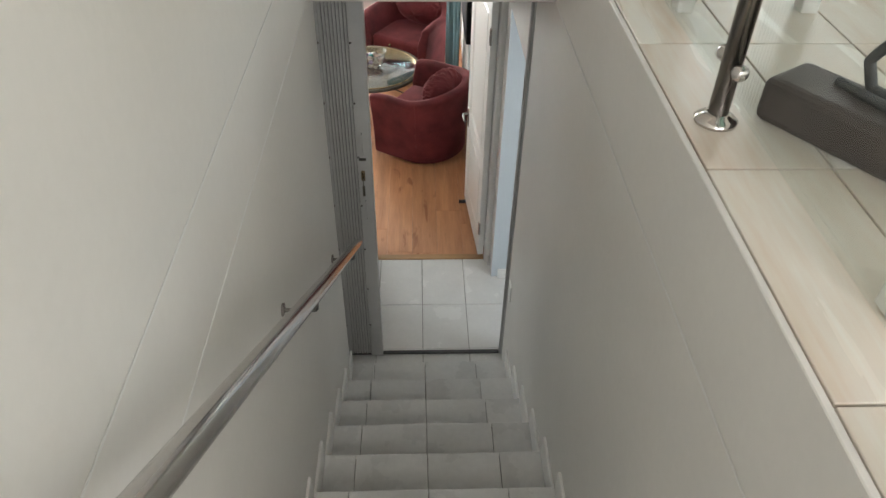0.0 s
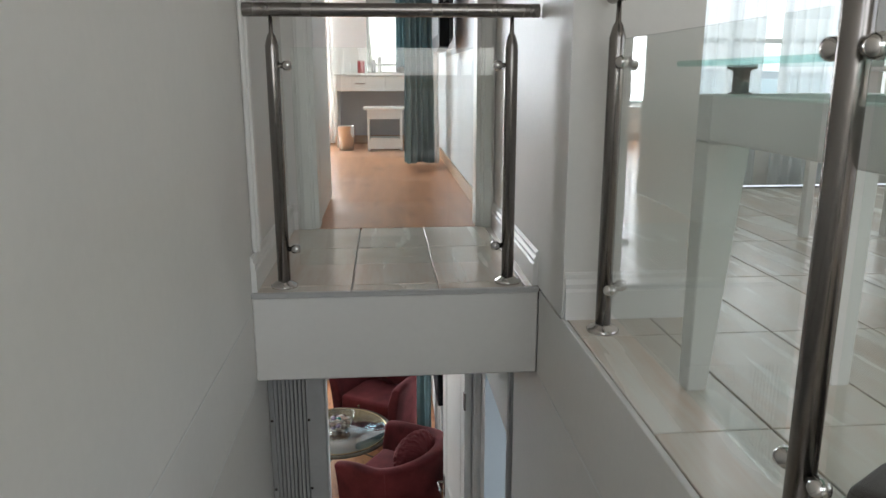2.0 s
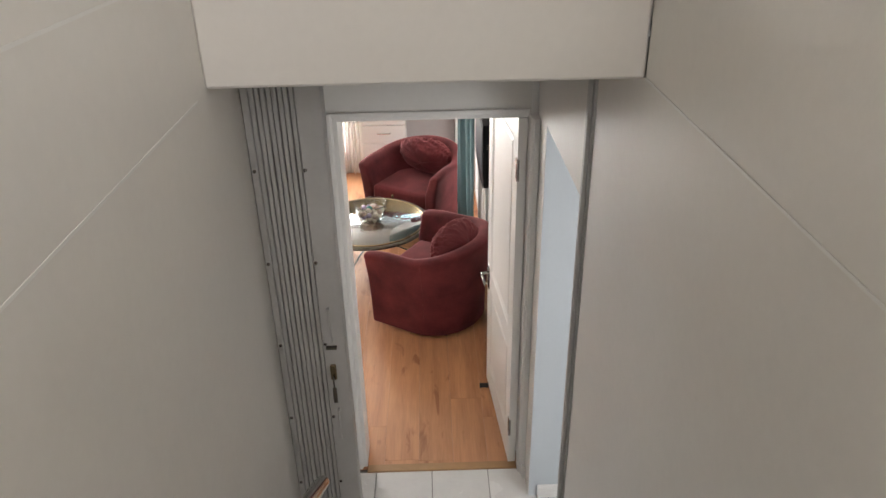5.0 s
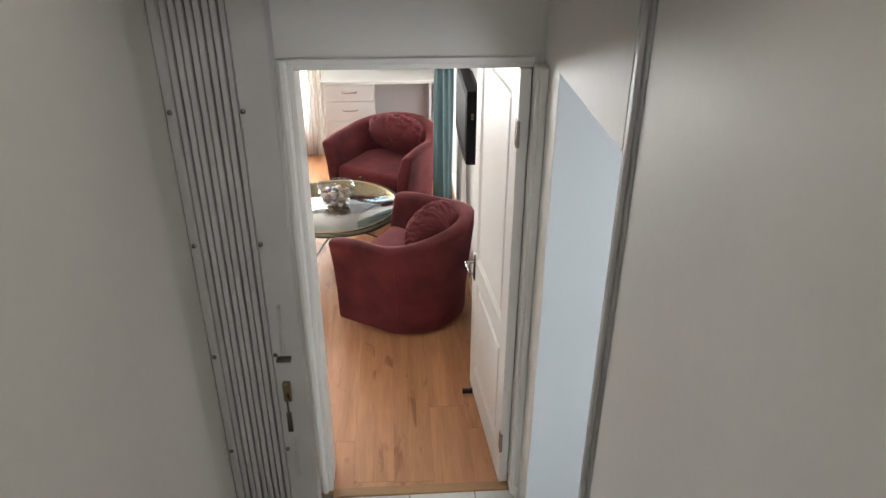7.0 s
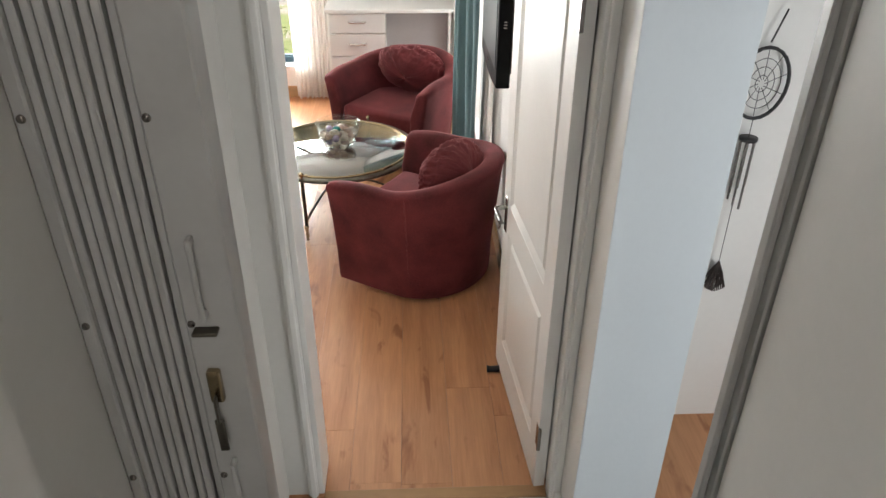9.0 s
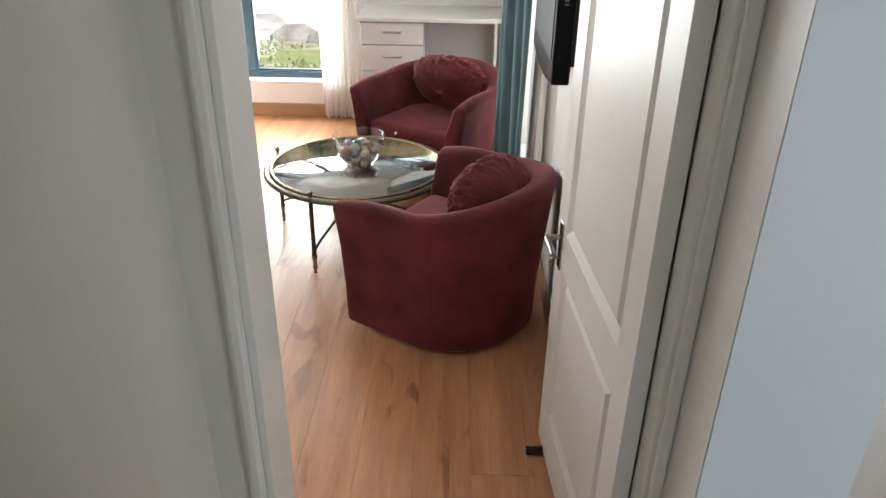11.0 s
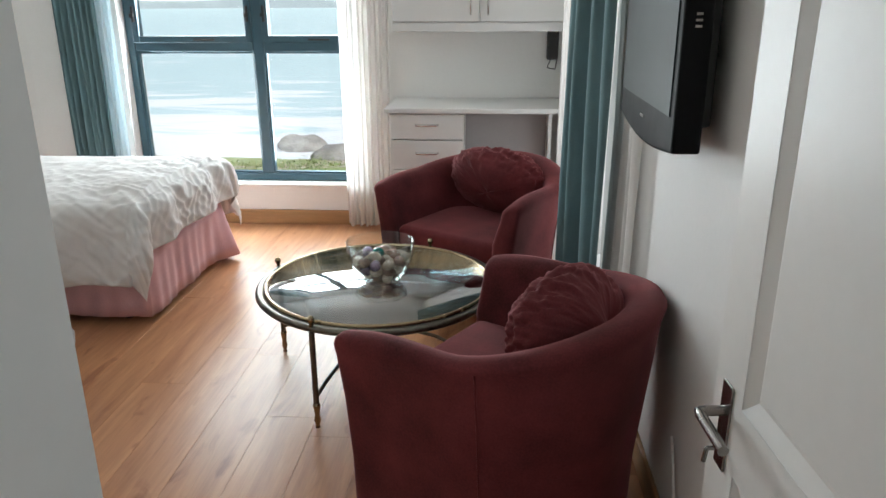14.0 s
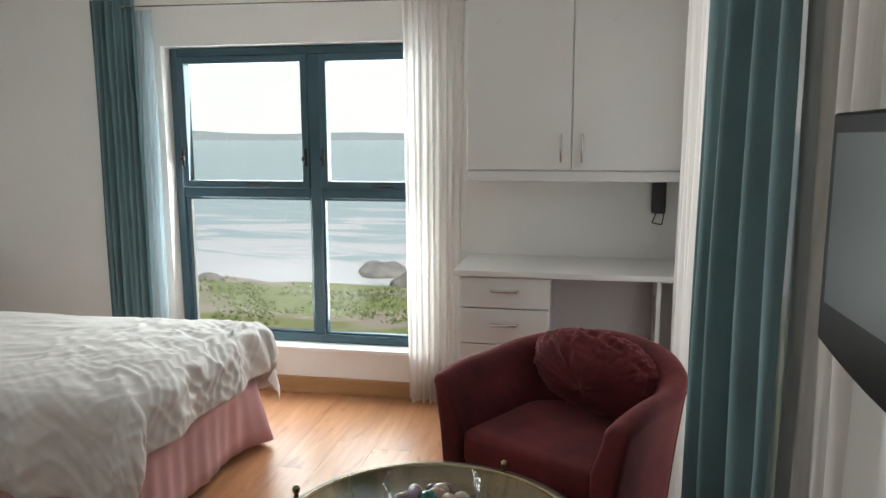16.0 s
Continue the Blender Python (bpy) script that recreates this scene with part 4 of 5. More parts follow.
# ---- windows ----
def casement(name, x0, x1, z0, z1, y, mull, trans, label):
    o = empty(name, (x0 + x1) / 2, y, z0)
    cx = (x0 + x1) / 2
    t, d = 0.05, 0.035
    def b(nm, xa, xb, za, zb, dd=d):
        return boxes(nm, [(xa - cx, xb - cx, -dd, dd, za - z0, zb - z0)], FRAME_BLUE, o, bevel=0.004)
    boxes("outer_frame", [(x0 - cx, x0 + t - cx, -d, d, 0, z1 - z0), (x1 - t - cx, x1 - cx, -d, d, 0, z1 - z0), (x0 + t - cx, x1 - t - cx, -d, d, 0, t), (x0 + t - cx, x1 - t - cx, -d, d, z1 - z0 - t, z1 - z0)], FRAME_BLUE, o, bevel=0.004)
    b("mullion", mull - 0.035, mull + 0.035, z0 + t, z1 - t, d - 0.002)
    b("transom", x0 + t, mull - 0.035, trans - 0.03, trans + 0.03, d - 0.004)
    b("transom", mull + 0.035, x1 - t, trans - 0.03, trans + 0.03, d - 0.004)
    for xa, xb in ((x0 + t, mull - 0.035), (mull + 0.035, x1 - t)):
        for za, zb, s in ((z0 + t, trans - 0.03, 0.012), (trans + 0.03, z1 - t, 0.042)):
            q = [(xa, xa + s, za, zb), (xb - s, xb, za, zb), (xa + s, xb - s, za, za + s), (xa + s, xb - s, zb - s, zb)]
            boxes("sash", [(p0 - cx, p1 - cx, -d - 0.012 if s > 0.02 else -0.02, 0.02, p2 - z0, p3 - z0) for p0, p1, p2, p3 in q], FRAME_BLUE, o, bevel=0.003)
            g = boxes("pane", [(xa + s - cx, xb - s - cx, 0.002, 0.007, za + s - z0, zb - s - z0)], GLASS, o)
            g.visible_shadow = False
        for xx in (xa + 0.02, xb - 0.02):
            boxes("latch", [(xx - cx - 0.008, xx - cx + 0.008, -d - 0.03, -d - 0.012, trans + 0.16 - z0, trans + 0.26 - z0), (xx - cx - 0.014, xx - cx + 0.014, -d - 0.045, -d - 0.03, trans + 0.19 - z0, trans + 0.215 - z0)], MATT_BLACK, o, bevel=0.003)
        m = (xa + xb) / 2 + 0.08
        boxes("stay", [(m - cx - 0.07, m - cx + 0.07, -d - 0.026, -d - 0.012, trans + 0.042 - z0, trans + 0.054 - z0)], MATT_BLACK, o, bevel=0.002)
    return tagged(o, label, "window", kind="structure")


casement("window_1", -2.548, -0.982, 0.285, 2.022, 9.22, -1.66, 1.18, "slate-blue aluminium window looking over the sea")


# ---- built-in desk and cupboard ----
def desk():
    o = empty("built_in_desk", 0, 8.85, 0)
    x0, x1, f = -0.715, 0.395, -0.26
    boxes("worktop", [(x0 - 0.03, x1, f - 0.02, 0.249, 0.838, 0.868)], MELAMINE, o, bevel=0.006, segs=2)
    boxes("side_panel", [(x0, x0 + 0.018, f + 0.02, 0.249, 0.05, 0.837)], MELAMINE, o, bevel=0.001)
    boxes("side_panel", [(-0.295, -0.277, f + 0.02, 0.249, 0.05, 0.837)], MELAMINE, o, bevel=0.001)
    boxes("side_panel", [(0.215, 0.235, f + 0.02, 0.249, 0.0, 0.837)], MELAMINE, o, bevel=0.001)
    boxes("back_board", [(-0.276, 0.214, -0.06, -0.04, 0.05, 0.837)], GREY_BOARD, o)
    boxes("plinth", [(x0 + 0.02, -0.28, f + 0.05, 0.2, 0.0, 0.05)], MELAMINE, o)
    for za, zb in ((0.683, 0.832), (0.503, 0.677), (0.30, 0.497), (0.06, 0.294)):
        d = boxes("drawer_front", [(x0 + 0.002, -0.279, f, f + 0.018, za, zb)], MELAMINE, o, bevel=0.003)
        zc, xc = (za + zb) / 2 - d.location.z + 0.012, 0.0
        h = tube("handle", [(-0.065, -0.009, zc), (-0.06, -0.03, zc), (0, -0.036, zc), (0.06, -0.03, zc), (0.065, -0.009, zc)], 0.007, CHROME, d)
    return tagged(o, "white built-in desk with drawers and knee space", "desk")


def wall_cupboard():
    o = empty("wall_cupboard", 0, 8.9, 1.29)
    x0, x1, f = -0.705, 0.395, -0.17
    boxes("carcass", [(x0, x1, f + 0.02, 0.199, 0.05, 1.225)], MELAMINE, o, bevel=0.002)
    boxes("valance_board", [(x0, x1, f + 0.012, f + 0.03, 0.0, 0.049)], MELAMINE, o, bevel=0.002)
    for a, b, hx in ((x0 + 0.002, -0.197, -0.245), (-0.193, 0.393, -0.145)):
        d = boxes("cupboard_door", [(a, b, f, f + 0.019, 0.055, 1.22)], MELAMINE, o, bevel=0.003)
        lx = hx - d.location.x
        tube("handle", [(lx, -0.008, 0.04), (lx, -0.036, 0.045), (lx, -0.036, 0.165), (lx, -0.008, 0.17)], 0.006, CHROME, d, smooth_path=False)
    return tagged(o, "white two-door wall cupboard above the desk", "cupboard")


desk()
wall_cupboard()
ph = empty("wall_telephone", 0.255, 9.098, 1.09)
boxes("body", [(-0.035, 0.035, -0.05, 0, 0.02, 0.20)], MATT_BLACK, ph, bevel=0.008, segs=2)
tube("cord", [(-0.01, -0.02, 0.02), (-0.03, -0.03, -0.03), (0.02, -0.03, -0.04), (0.03, -0.02, 0.02)], 0.003, MATT_BLACK, ph)
tagged(ph, "small black telephone on the alcove wall", "telephone")


# ---- television ----
def television(x, y, z, turn, label, w=0.67, h=0.41):
    """Screen looks along local -y."""
    o = empty("television", x, y, z, turn)
    n = 24

    def outline(inset, bow):
        lo = [(-w / 2 + inset + (w - 2 * inset) * i / n, inset - bow * math.sin(math.pi * i / n)) for i in range(n + 1)]
        return lo + [(w / 2 - inset, h - inset), (-w / 2 + inset, h - inset)]
    for nm, a, b, ins, mat in (("body", 0.0, 0.062, 0.0, BLACK), ("back_cover", 0.062, 0.092, 0.05, MATT_BLACK)):
        ol = outline(ins, 0.028)
        k = len(ol)
        verts = [(p, a, q) for p, q in ol] + [(p, b, q) for p, q in ol]
        faces = [tuple(range(k))[::-1], tuple(range(k, 2 * k))] + [(i, (i + 1) % k, k + (i + 1) % k, k + i) for i in range(k)]
        bd = mesh_object(nm, verts, faces, mat, o)
        bv = bd.modifiers.new("round", "BEVEL")
        bv.width, bv.segments, bv.limit_method, bv.angle_limit = 0.007, 3, "ANGLE", radians(40)
    boxes("screen", [(-w / 2 + 0.035, w / 2 - 0.035, -0.003, 0.006, 0.075, h - 0.035)], SCREEN, o)
    boxes("badge", [(-0.022, 0.022, -0.002, 0.004, 0.032, 0.04)], CHROME, o)
    boxes("wall_mount", [(-0.1, 0.1, 0.092, 0.106, 0.07, 0.30), (-0.03, 0.03, 0.106, 0.115, 0.12, 0.3)], MATT_BLACK, o, bevel=0.003)
    boxes("buttons", [(w / 2 - 0.001, w / 2 + 0.0015, 0.025, 0.038, 0.26 + 0.012 * i, 0.265 + 0.012 * i) for i in range(3)], STEEL, o)
    return tagged(o, label, "television")


television(0.285, 6.248, 1.132, -90, "black flat television mounted on the bedroom wall")
tube_ob = tube("cable", [(0.392, 6.05, 0.35), (0.385, 5.9, 0.15), (0.37, 5.8, 0.02), (0.38, 5.6, 0.006)], 0.004, GLOSS_WHITE)
tagged(tube_ob, "thin white cable down to the floor", "cable")


# ---- dream catcher ----
def dream_catcher():
    o = empty("dream_catcher", 1.02, 5.03, 1.05)
    tube("cord", [(0.03, 0, 0.62), (0.0, 0, 0.52)], 0.003, MATT_BLACK, o, smooth_path=False)
    def ring(r, zc, rad, mat, nm="hoop"):
        tube(nm, [(r * math.cos(a), 0, zc + r * 1.35 * math.sin(a)) for a in (2 * math.pi * i / 24 for i in range(24))], rad, mat, o, cyclic=True, smooth_path=False, res=1)
    ring(0.085, 0.39, 0.006, MATT_BLACK)
    for r in (0.02, 0.04, 0.06):
        ring(r, 0.39, 0.0012, MATT_BLACK, "web")
    for i in range(10):
        a = 2 * math.pi * i / 10
        tube("web", [(0.01 * math.cos(a), 0, 0.39 + 0.013 * math.sin(a)), (0.085 * math.cos(a + 0.3), 0, 0.39 + 0.115 * math.sin(a + 0.3))], 0.0012, MATT_BLACK, o, smooth_path=False, res=0)
    lathe("chime_disc", [(0, 0.20), (0.03, 0.20), (0.03, 0.21), (0, 0.21)], MATT_BLACK, o, n=16)
    for i in range(6):
        a = 2 * math.pi * i / 6
        tube("chime", [(0.024 * math.cos(a), 0.024 * math.sin(a), 0.2), (0.024 * math.cos(a), 0.024 * math.sin(a), 0.03 - 0.015 * i)], 0.004, STEEL, o, smooth_path=False)
    tube("cord", [(0, 0, 0.27), (0, 0, -0.28)], 0.0015, MATT_BLACK, o, smooth_path=False, res=0)
    for i in range(26):
        a = -0.9 + 1.8 * i / 25
        tube("feather", [(0, 0, -0.27), (0.03 * math.sin(a), 0.01 * math.cos(i), -0.32), (0.05 * math.sin(a), 0.012 * math.cos(i * 3), -0.40 + 0.03 * abs(a))], 0.003, FEATHER, o, res=0)
    return tagged(o, "black dream catcher with metal chimes and feathers", "dream catcher")


dream_catcher()


# ---- balustrades ----
def post(x, y, group, clamps):
    o = empty("balustrade_post", x, y, FLOOR2)
    lathe("flange", [(0.0, 0.0), (0.044, 0.0), (0.045, 0.006), (0.038, 0.012), (0.027, 0.018), (0.024, 0.022), (0, 0.022)], CHROME, o, n=28)
    lathe("shaft", [(0.0, 0.021), (0.021, 0.021), (0.021, 0.785), (0.013, 0.815), (0.007, 0.825), (0.006, 0.873), (0, 0.873)], STEEL, o, n=28)
    for z in (0.13, 0.725):
        for dx, dy in clamps:
            ax = "x" if dx else "y"
            s = dx or dy
            lathe("clamp", [(0, s * 0.019), (0.009, s * 0.019), (0.009, s * 0.03), (0.016, s * 0.034), (0.017, s * 0.05), (0.011, s * 0.058), (0.0, s * 0.06)], CHROME, o, (0, 0, z), 16, ax)
    return tagged(o, "stainless steel balustrade post with glass clamps", "post", group=group)


post(-0.417, 3.345, "balustrade posts", [(1, 0)])
post(0.341, 3.337, "balustrade posts", [(-1, 0)])
for y in (2.829, 1.863, 0.897, -0.07):
    post(0.525, y, "balustrade posts", [(0, -1), (0, 1)] if y < 2.8 else [(0, -1), (1, 0)])


def top_rail(name, p0, p1, label):
    o = tube(name, [p0, p1], 0.0215, STEEL, None, smooth_path=False, res=5)
    return tagged(o, label, "handrail")


top_rail("balustrade_rail", (-0.50, 3.341, 3.723), (0.428, 3.341, 3.723), "brushed steel rail over the landing balustrade")
top_rail("balustrade_rail", (0.525, 2.88, 3.723), (0.525, -1.5, 3.723), "brushed steel rail beside the stairwell")
for nm, sp in (("glass_screen", (-0.36, 0.285, 3.337, 3.345, 2.905, 3.61)), ("glass_screen", (0.521, 0.529, 1.92, 2.77, 2.905, 3.61)), ("glass_screen", (0.521, 0.529, 0.955, 1.805, 2.905, 3.61)), ("glass_screen", (0.521, 0.529, -0.01, 0.84, 2.905, 3.61))):
    g = box(nm, *sp, GLASS, bevel=0.001)
    g.visible_shadow = False
    tagged(g, "clear glass balustrade panel held by steel clamps", "glass panel", group="balustrade panels")


# ---- upper dining area ----
def console_table():
    o = empty("console_table", 1.0, 1.75, FLOOR2)
    def leg(x, y, sx):
        """Leg that tapers towards the floor on its inner side."""
        a, b = (x, x + sx * 0.092), (x, x + sx * 0.045)
        vs = [(b[0], y, 0), (b[1], y, 0), (b[1], y + 0.05, 0), (b[0], y + 0.05, 0), (a[0], y - 0.005, 0.555), (a[1], y - 0.005, 0.555), (a[1], y + 0.06, 0.555), (a[0], y + 0.06, 0.555)]
        vs = [(p - 1.0, q - 1.75, r) for p, q, r in vs]
        ob = mesh_object("leg", vs, [(0, 3, 2, 1), (4, 5, 6, 7), (0, 1, 5, 4), (1, 2, 6, 5), (2, 3, 7, 6), (3, 0, 4, 7)], GLOSS_WHITE, o)
        ob.modifiers.new("edge", "BEVEL").width = 0.003
    for y in (2.42, 1.28):
        leg(0.597, y, 1)
        leg(0.98, y, -1)
    for y in (2.42, 1.28):
        boxes("apron", [(0.597 - 1, 0.98 - 1, y - 0.005 - 1.75, y + 0.06 - 1.75, 0.556, 0.654)], GLOSS_WHITE, o, bevel=0.003)
    for x in (0.597, 0.925):
        boxes("side_rail", [(x - 1, x + 0.055 - 1, 1.341 - 1.75, 2.414 - 1.75, 0.56, 0.652)], GLOSS_WHITE, o, bevel=0.003)
    for x in (0.667, 0.91):
        for y in (2.44, 1.32):
            lathe("standoff", [(0, 0.654), (0.028, 0.654), (0.017, 0.659), (0.017, 0.7), (0.03, 0.705), (0.03, 0.709), (0, 0.709)], STEEL, o, (x - 1, y - 1.75, 0), 18)
    boxes("glass_top", [(0.555 - 1, 1.025 - 1, 1.18 - 1.75, 2.51 - 1.75, 0.7095, 0.7215)], GREEN_GLASS, o, bevel=0.003)
    return tagged(o, "white console table with a green-edged glass top", "table")


console_table()


def iron_sculpture():
    o = empty("iron_bird_sculpture", 0.75, 1.71, FLOOR2, -57)
    boxes("base", [(-0.22, 0.26, -0.03, 0.115, 0, 0.095)], DARK_WOOD, o, bevel=0.018, segs=3)
    tube("body", [(-0.12, 0.07, 0.098), (-0.05, 0.05, 0.10), (0.08, 0.03, 0.104), (0.1, 0.05, 0.11), (-0.06, 0.08, 0.105), (-0.08, 0.07, 0.16), (-0.0, 0.07, 0.30), (0.02, 0.07, 0.36)], 0.011, IRON, o)
    tube("neck", [(0.02, 0.07, 0.36), (0.03, 0.07, 0.42), (0.0, 0.07, 0.45), (-0.06, 0.07, 0.42), (-0.08, 0.07, 0.40)], 0.009, IRON, o)
    return tagged(o, "forged iron bird sculpture on a dark wooden block", "sculpture")


iron_sculpture()


def photo_frame():
    o = empty("photo_frame", 0.80, 2.23, FLOOR2 + 0.722, 25)
    for nm, sp, m in (("border", [(-0.08, 0.08, 0, 0.012, 0.01, 0.03), (-0.08, 0.08, 0, 0.012, 0.2, 0.22), (-0.08, -0.06, 0, 0.012, 0.031, 0.199), (0.06, 0.08, 0, 0.012, 0.031, 0.199)], STEEL), ("picture", [(-0.059, 0.059, 0.003, 0.009, 0.031, 0.199)], GREY_BOARD), ("prop", [(-0.02, 0.02, 0.014, 0.06, 0, 0.006), (-0.01, 0.01, 0.012, 0.03, 0.0, 0.14)], MATT_BLACK)):
        boxes(nm, sp, m, o, bevel=0.001)
    return tagged(o, "small steel picture frame on the console", "picture frame")


photo_frame()


def dining_chair(x, y, turn):
    o = empty("dining_chair", x, y, FLOOR2, turn)
    for dx in (-0.19, 0.19):
        for dy in (-0.19, 0.19):
            boxes("leg", [(dx - 0.018, dx + 0.018, dy - 0.018, dy + 0.018, 0, 0.43)], GLOSS_WHITE, o, bevel=0.003)
    boxes("seat", [(-0.22, 0.22, -0.22, 0.22, 0.431, 0.47)], GLOSS_WHITE, o, bevel=0.01, segs=2)
    boxes("backrest", [(-0.21, 0.21, -0.22, -0.19, 0.471, 0.95)], GLOSS_WHITE, o, bevel=0.006)
    return tagged(o, "white painted dining chair", "chair", group="white dining chairs")


for cx, cy, tn in ((1.95, 3.15, 90), (1.95, 3.75, 90), (3.1, 3.3, -90)):
    dining_chair(cx, cy, tn)


def dining_table():
    o = empty("dining_table", 2.5, 3.4, FLOOR2)
    for dx in (-0.38, 0.38):
        for dy in (-0.75, 0.75):
            boxes("leg", [(dx - 0.035, dx + 0.035, dy - 0.035, dy + 0.035, 0, 0.71)], GLOSS_WHITE, o, bevel=0.004)
    boxes("top", [(-0.45, 0.45, -0.85, 0.85, 0.711, 0.75)], GLOSS_WHITE, o, bevel=0.006)
    return tagged(o, "white dining table near the curtained window", "table")


dining_table()
for i, (a, b) in enumerate(((1.72, 2.25), (2.35, 3.0), (3.2, 4.5))):
    curtain("pale_voile_curtain", (a, 5.36), (b, 5.36), FLOOR2 + 0.02, 5.1, 7 + i * 2, 0.03, SHEER_OPEN, "pale voile curtain at the upper window", 11 + i, group="upper voile curtains")


def barred_window(name, x0, x1, z0, z1, y, nx, nz, label):
    o = empty(name, (x0 + x1) / 2, y, z0)
    w, h = x1 - x0, z1 - z0
    sp = [(-w / 2 + w * i / nx - 0.016, -w / 2 + w * i / nx + 0.016, -0.02, 0.02, 0, h) for i in range(nx + 1)]
    boxes("bars", sp, GLOSS_WHITE, o)
    boxes("cross_bars", [(-w / 2, w / 2, -0.014, 0.014, h * i / nz - 0.014, h * i / nz + 0.014) for i in range(nz + 1)], GLOSS_WHITE, o)
    return tagged(o, label, "window", kind="structure")


barred_window("window_2", 1.77, 4.58, 3.32, 4.98, 5.53, 8, 4, "white paned window behind voile curtains")
# The narrow one is added: a reflection in the glass, built as a window.
barred_window("window_3", 1.12, 1.48, 3.27, 4.58, 5.39, 1, 3, "added narrow paned window, modelled after a reflection in the balustrade glass")
barred_window("window_4", -2.18, -0.77, 3.22, 4.78, 8.85, 2, 2, "white window of the upper bedroom")


# ---- upper bedroom ----
def vanity():
    o = empty("dressing_table", 0, 8.45, FLOOR2)
    boxes("top", [(-0.56, 0.41, -0.2, 0.28, 0.70, 0.725)], GLOSS_WHITE, o, bevel=0.004)
    boxes("drawer_box", [(-0.55, 0.40, -0.17, 0.28, 0.55, 0.699), (-0.55, -0.53, -0.17, 0.28, 0, 0.549), (0.385, 0.40, -0.17, 0.28, 0, 0.549)], GLOSS_WHITE, o, bevel=0.002)
    for a, b in ((-0.545, -0.06), (-0.055, 0.395)):
        d = boxes("drawer_front", [(a, b, -0.188, -0.171, 0.555, 0.695)], GLOSS_WHITE, o, bevel=0.003)
        tube("handle", [(-0.05, -0.008, 0.07), (-0.04, -0.026, 0.07), (0.04, -0.026, 0.07), (0.05, -0.008, 0.07)], 0.006, CHROME, d)
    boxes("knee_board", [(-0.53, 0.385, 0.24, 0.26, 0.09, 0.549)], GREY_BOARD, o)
    return tagged(o, "white dressing table with two drawers", "dressing table")


vanity()
mirror = bpy.data.materials.new("mirror_glass")
mirror.use_nodes = True
mp_ = mirror.node_tree.nodes["Principled BSDF"]
mp_.inputs["Metallic"].default_value, mp_.inputs["Roughness"].default_value = 1.0, 0.03
mp_.inputs["Base Color"].default_value = (0.55, 0.57, 0.56, 1)
tagged(box("wall_mirror", -0.24, 0.18, 8.73, 8.748, 3.57, 4.9, mirror, bevel=0.002), "tall frameless mirror above the dressing table", "mirror")


def stool():
    o = empty("stool", -0.07, 8.05, FLOOR2)
    boxes("seat", [(-0.2, 0.2, -0.17, 0.17, 0.385, 0.41)], GLOSS_WHITE, o, bevel=0.004)
    boxes("frame", [(-0.165, -0.145, -0.14, 0.14, 0, 0.384), (0.145, 0.165, -0.14, 0.14, 0, 0.384), (-0.144, 0.144, -0.14, -0.12, 0.02, 0.12), (-0.144, 0.144, -0.14, -0.12, 0.3, 0.384), (-0.144, 0.144, 0.12, 0.14, 0.02, 0.12)], GLOSS_WHITE, o, bevel=0.002)
    return tagged(o, "white box stool under the dressing table", "stool")


stool()
tagged(lathe("waste_bin", [(0, 0), (0.07, 0), (0.085, 0.23), (0.088, 0.235), (0.082, 0.232), (0.067, 0.008), (0, 0.008)], CHROME, None, (-0.44, 8.02, FLOOR2), 28), "polished steel waste bin on the floor", "bin")
for nm, x, w, h, m, lb in (("red_box", -0.33, 0.07, 0.12, RED, "red card box on the dressing table"), ("white_box", -0.45, 0.05, 0.1, GLOSS_WHITE, "white box on the dressing table"), ("white_bottle", -0.13, 0.04, 0.16, GLOSS_WHITE, "white bottle on the dressing table"), ("grey_bottle", -0.19, 0.04, 0.13, GREY_BOARD, "grey bottle on the dressing table"), ("black_box", 0.06, 0.09, 0.06, MATT_BLACK, "black box on the dressing table")):
    tagged(box(nm, x, x + w, 8.42, 8.42 + w, FLOOR2 + 0.7255, FLOOR2 + 0.7255 + h, m, bevel=0.006, segs=2), lb, "box" if "box" in nm else "bottle")
curtain("teal_curtain", (0.10, 6.72), (0.30, 6.78), FLOOR2 + 0.02, 5.1, 5, 0.05, TEAL, "teal curtain in the upper bedroom", 21, taper=0.15)
curtain("white_sheer_curtain", (0.34, 6.9), (0.345, 6.7), FLOOR2 + 0.02, 5.1, 4, 0.02, SHEER, "white voile curtain in the upper bedroom", 22)
curtain("white_sheer_curtain", (-0.9, 8.6), (-0.58, 8.6), FLOOR2 + 0.02, 5.1, 7, 0.025, SHEER, "white voile curtain beside the dressing table", 23)
television(0.27, 5.85, 3.70, -90, "black flat television in the upper bedroom")
tagged(box("wall_socket", -0.02, 0.07, 8.722, 8.731, 3.1, 3.16, GLOSS_WHITE), "white double wall socket behind the dressing table", "socket")
tagged(box("light_switch", 0.411, 0.419, 4.75, 4.82, 3.66, 3.79, STEEL), "steel light switch by the upper door", "switch")
bx = box("upper_door_leaf", -0.425, -0.385, 4.43, 5.18, FLOOR2 + 0.01, FLOOR2 + 2.0, GLOSS_WHITE)
tagged(bx, "white door standing open into the upper bedroom", "door")
boxes("hinge", [(-0.002, 0.025, -0.378, -0.376, 0.22, 0.33)], STEEL, bx)


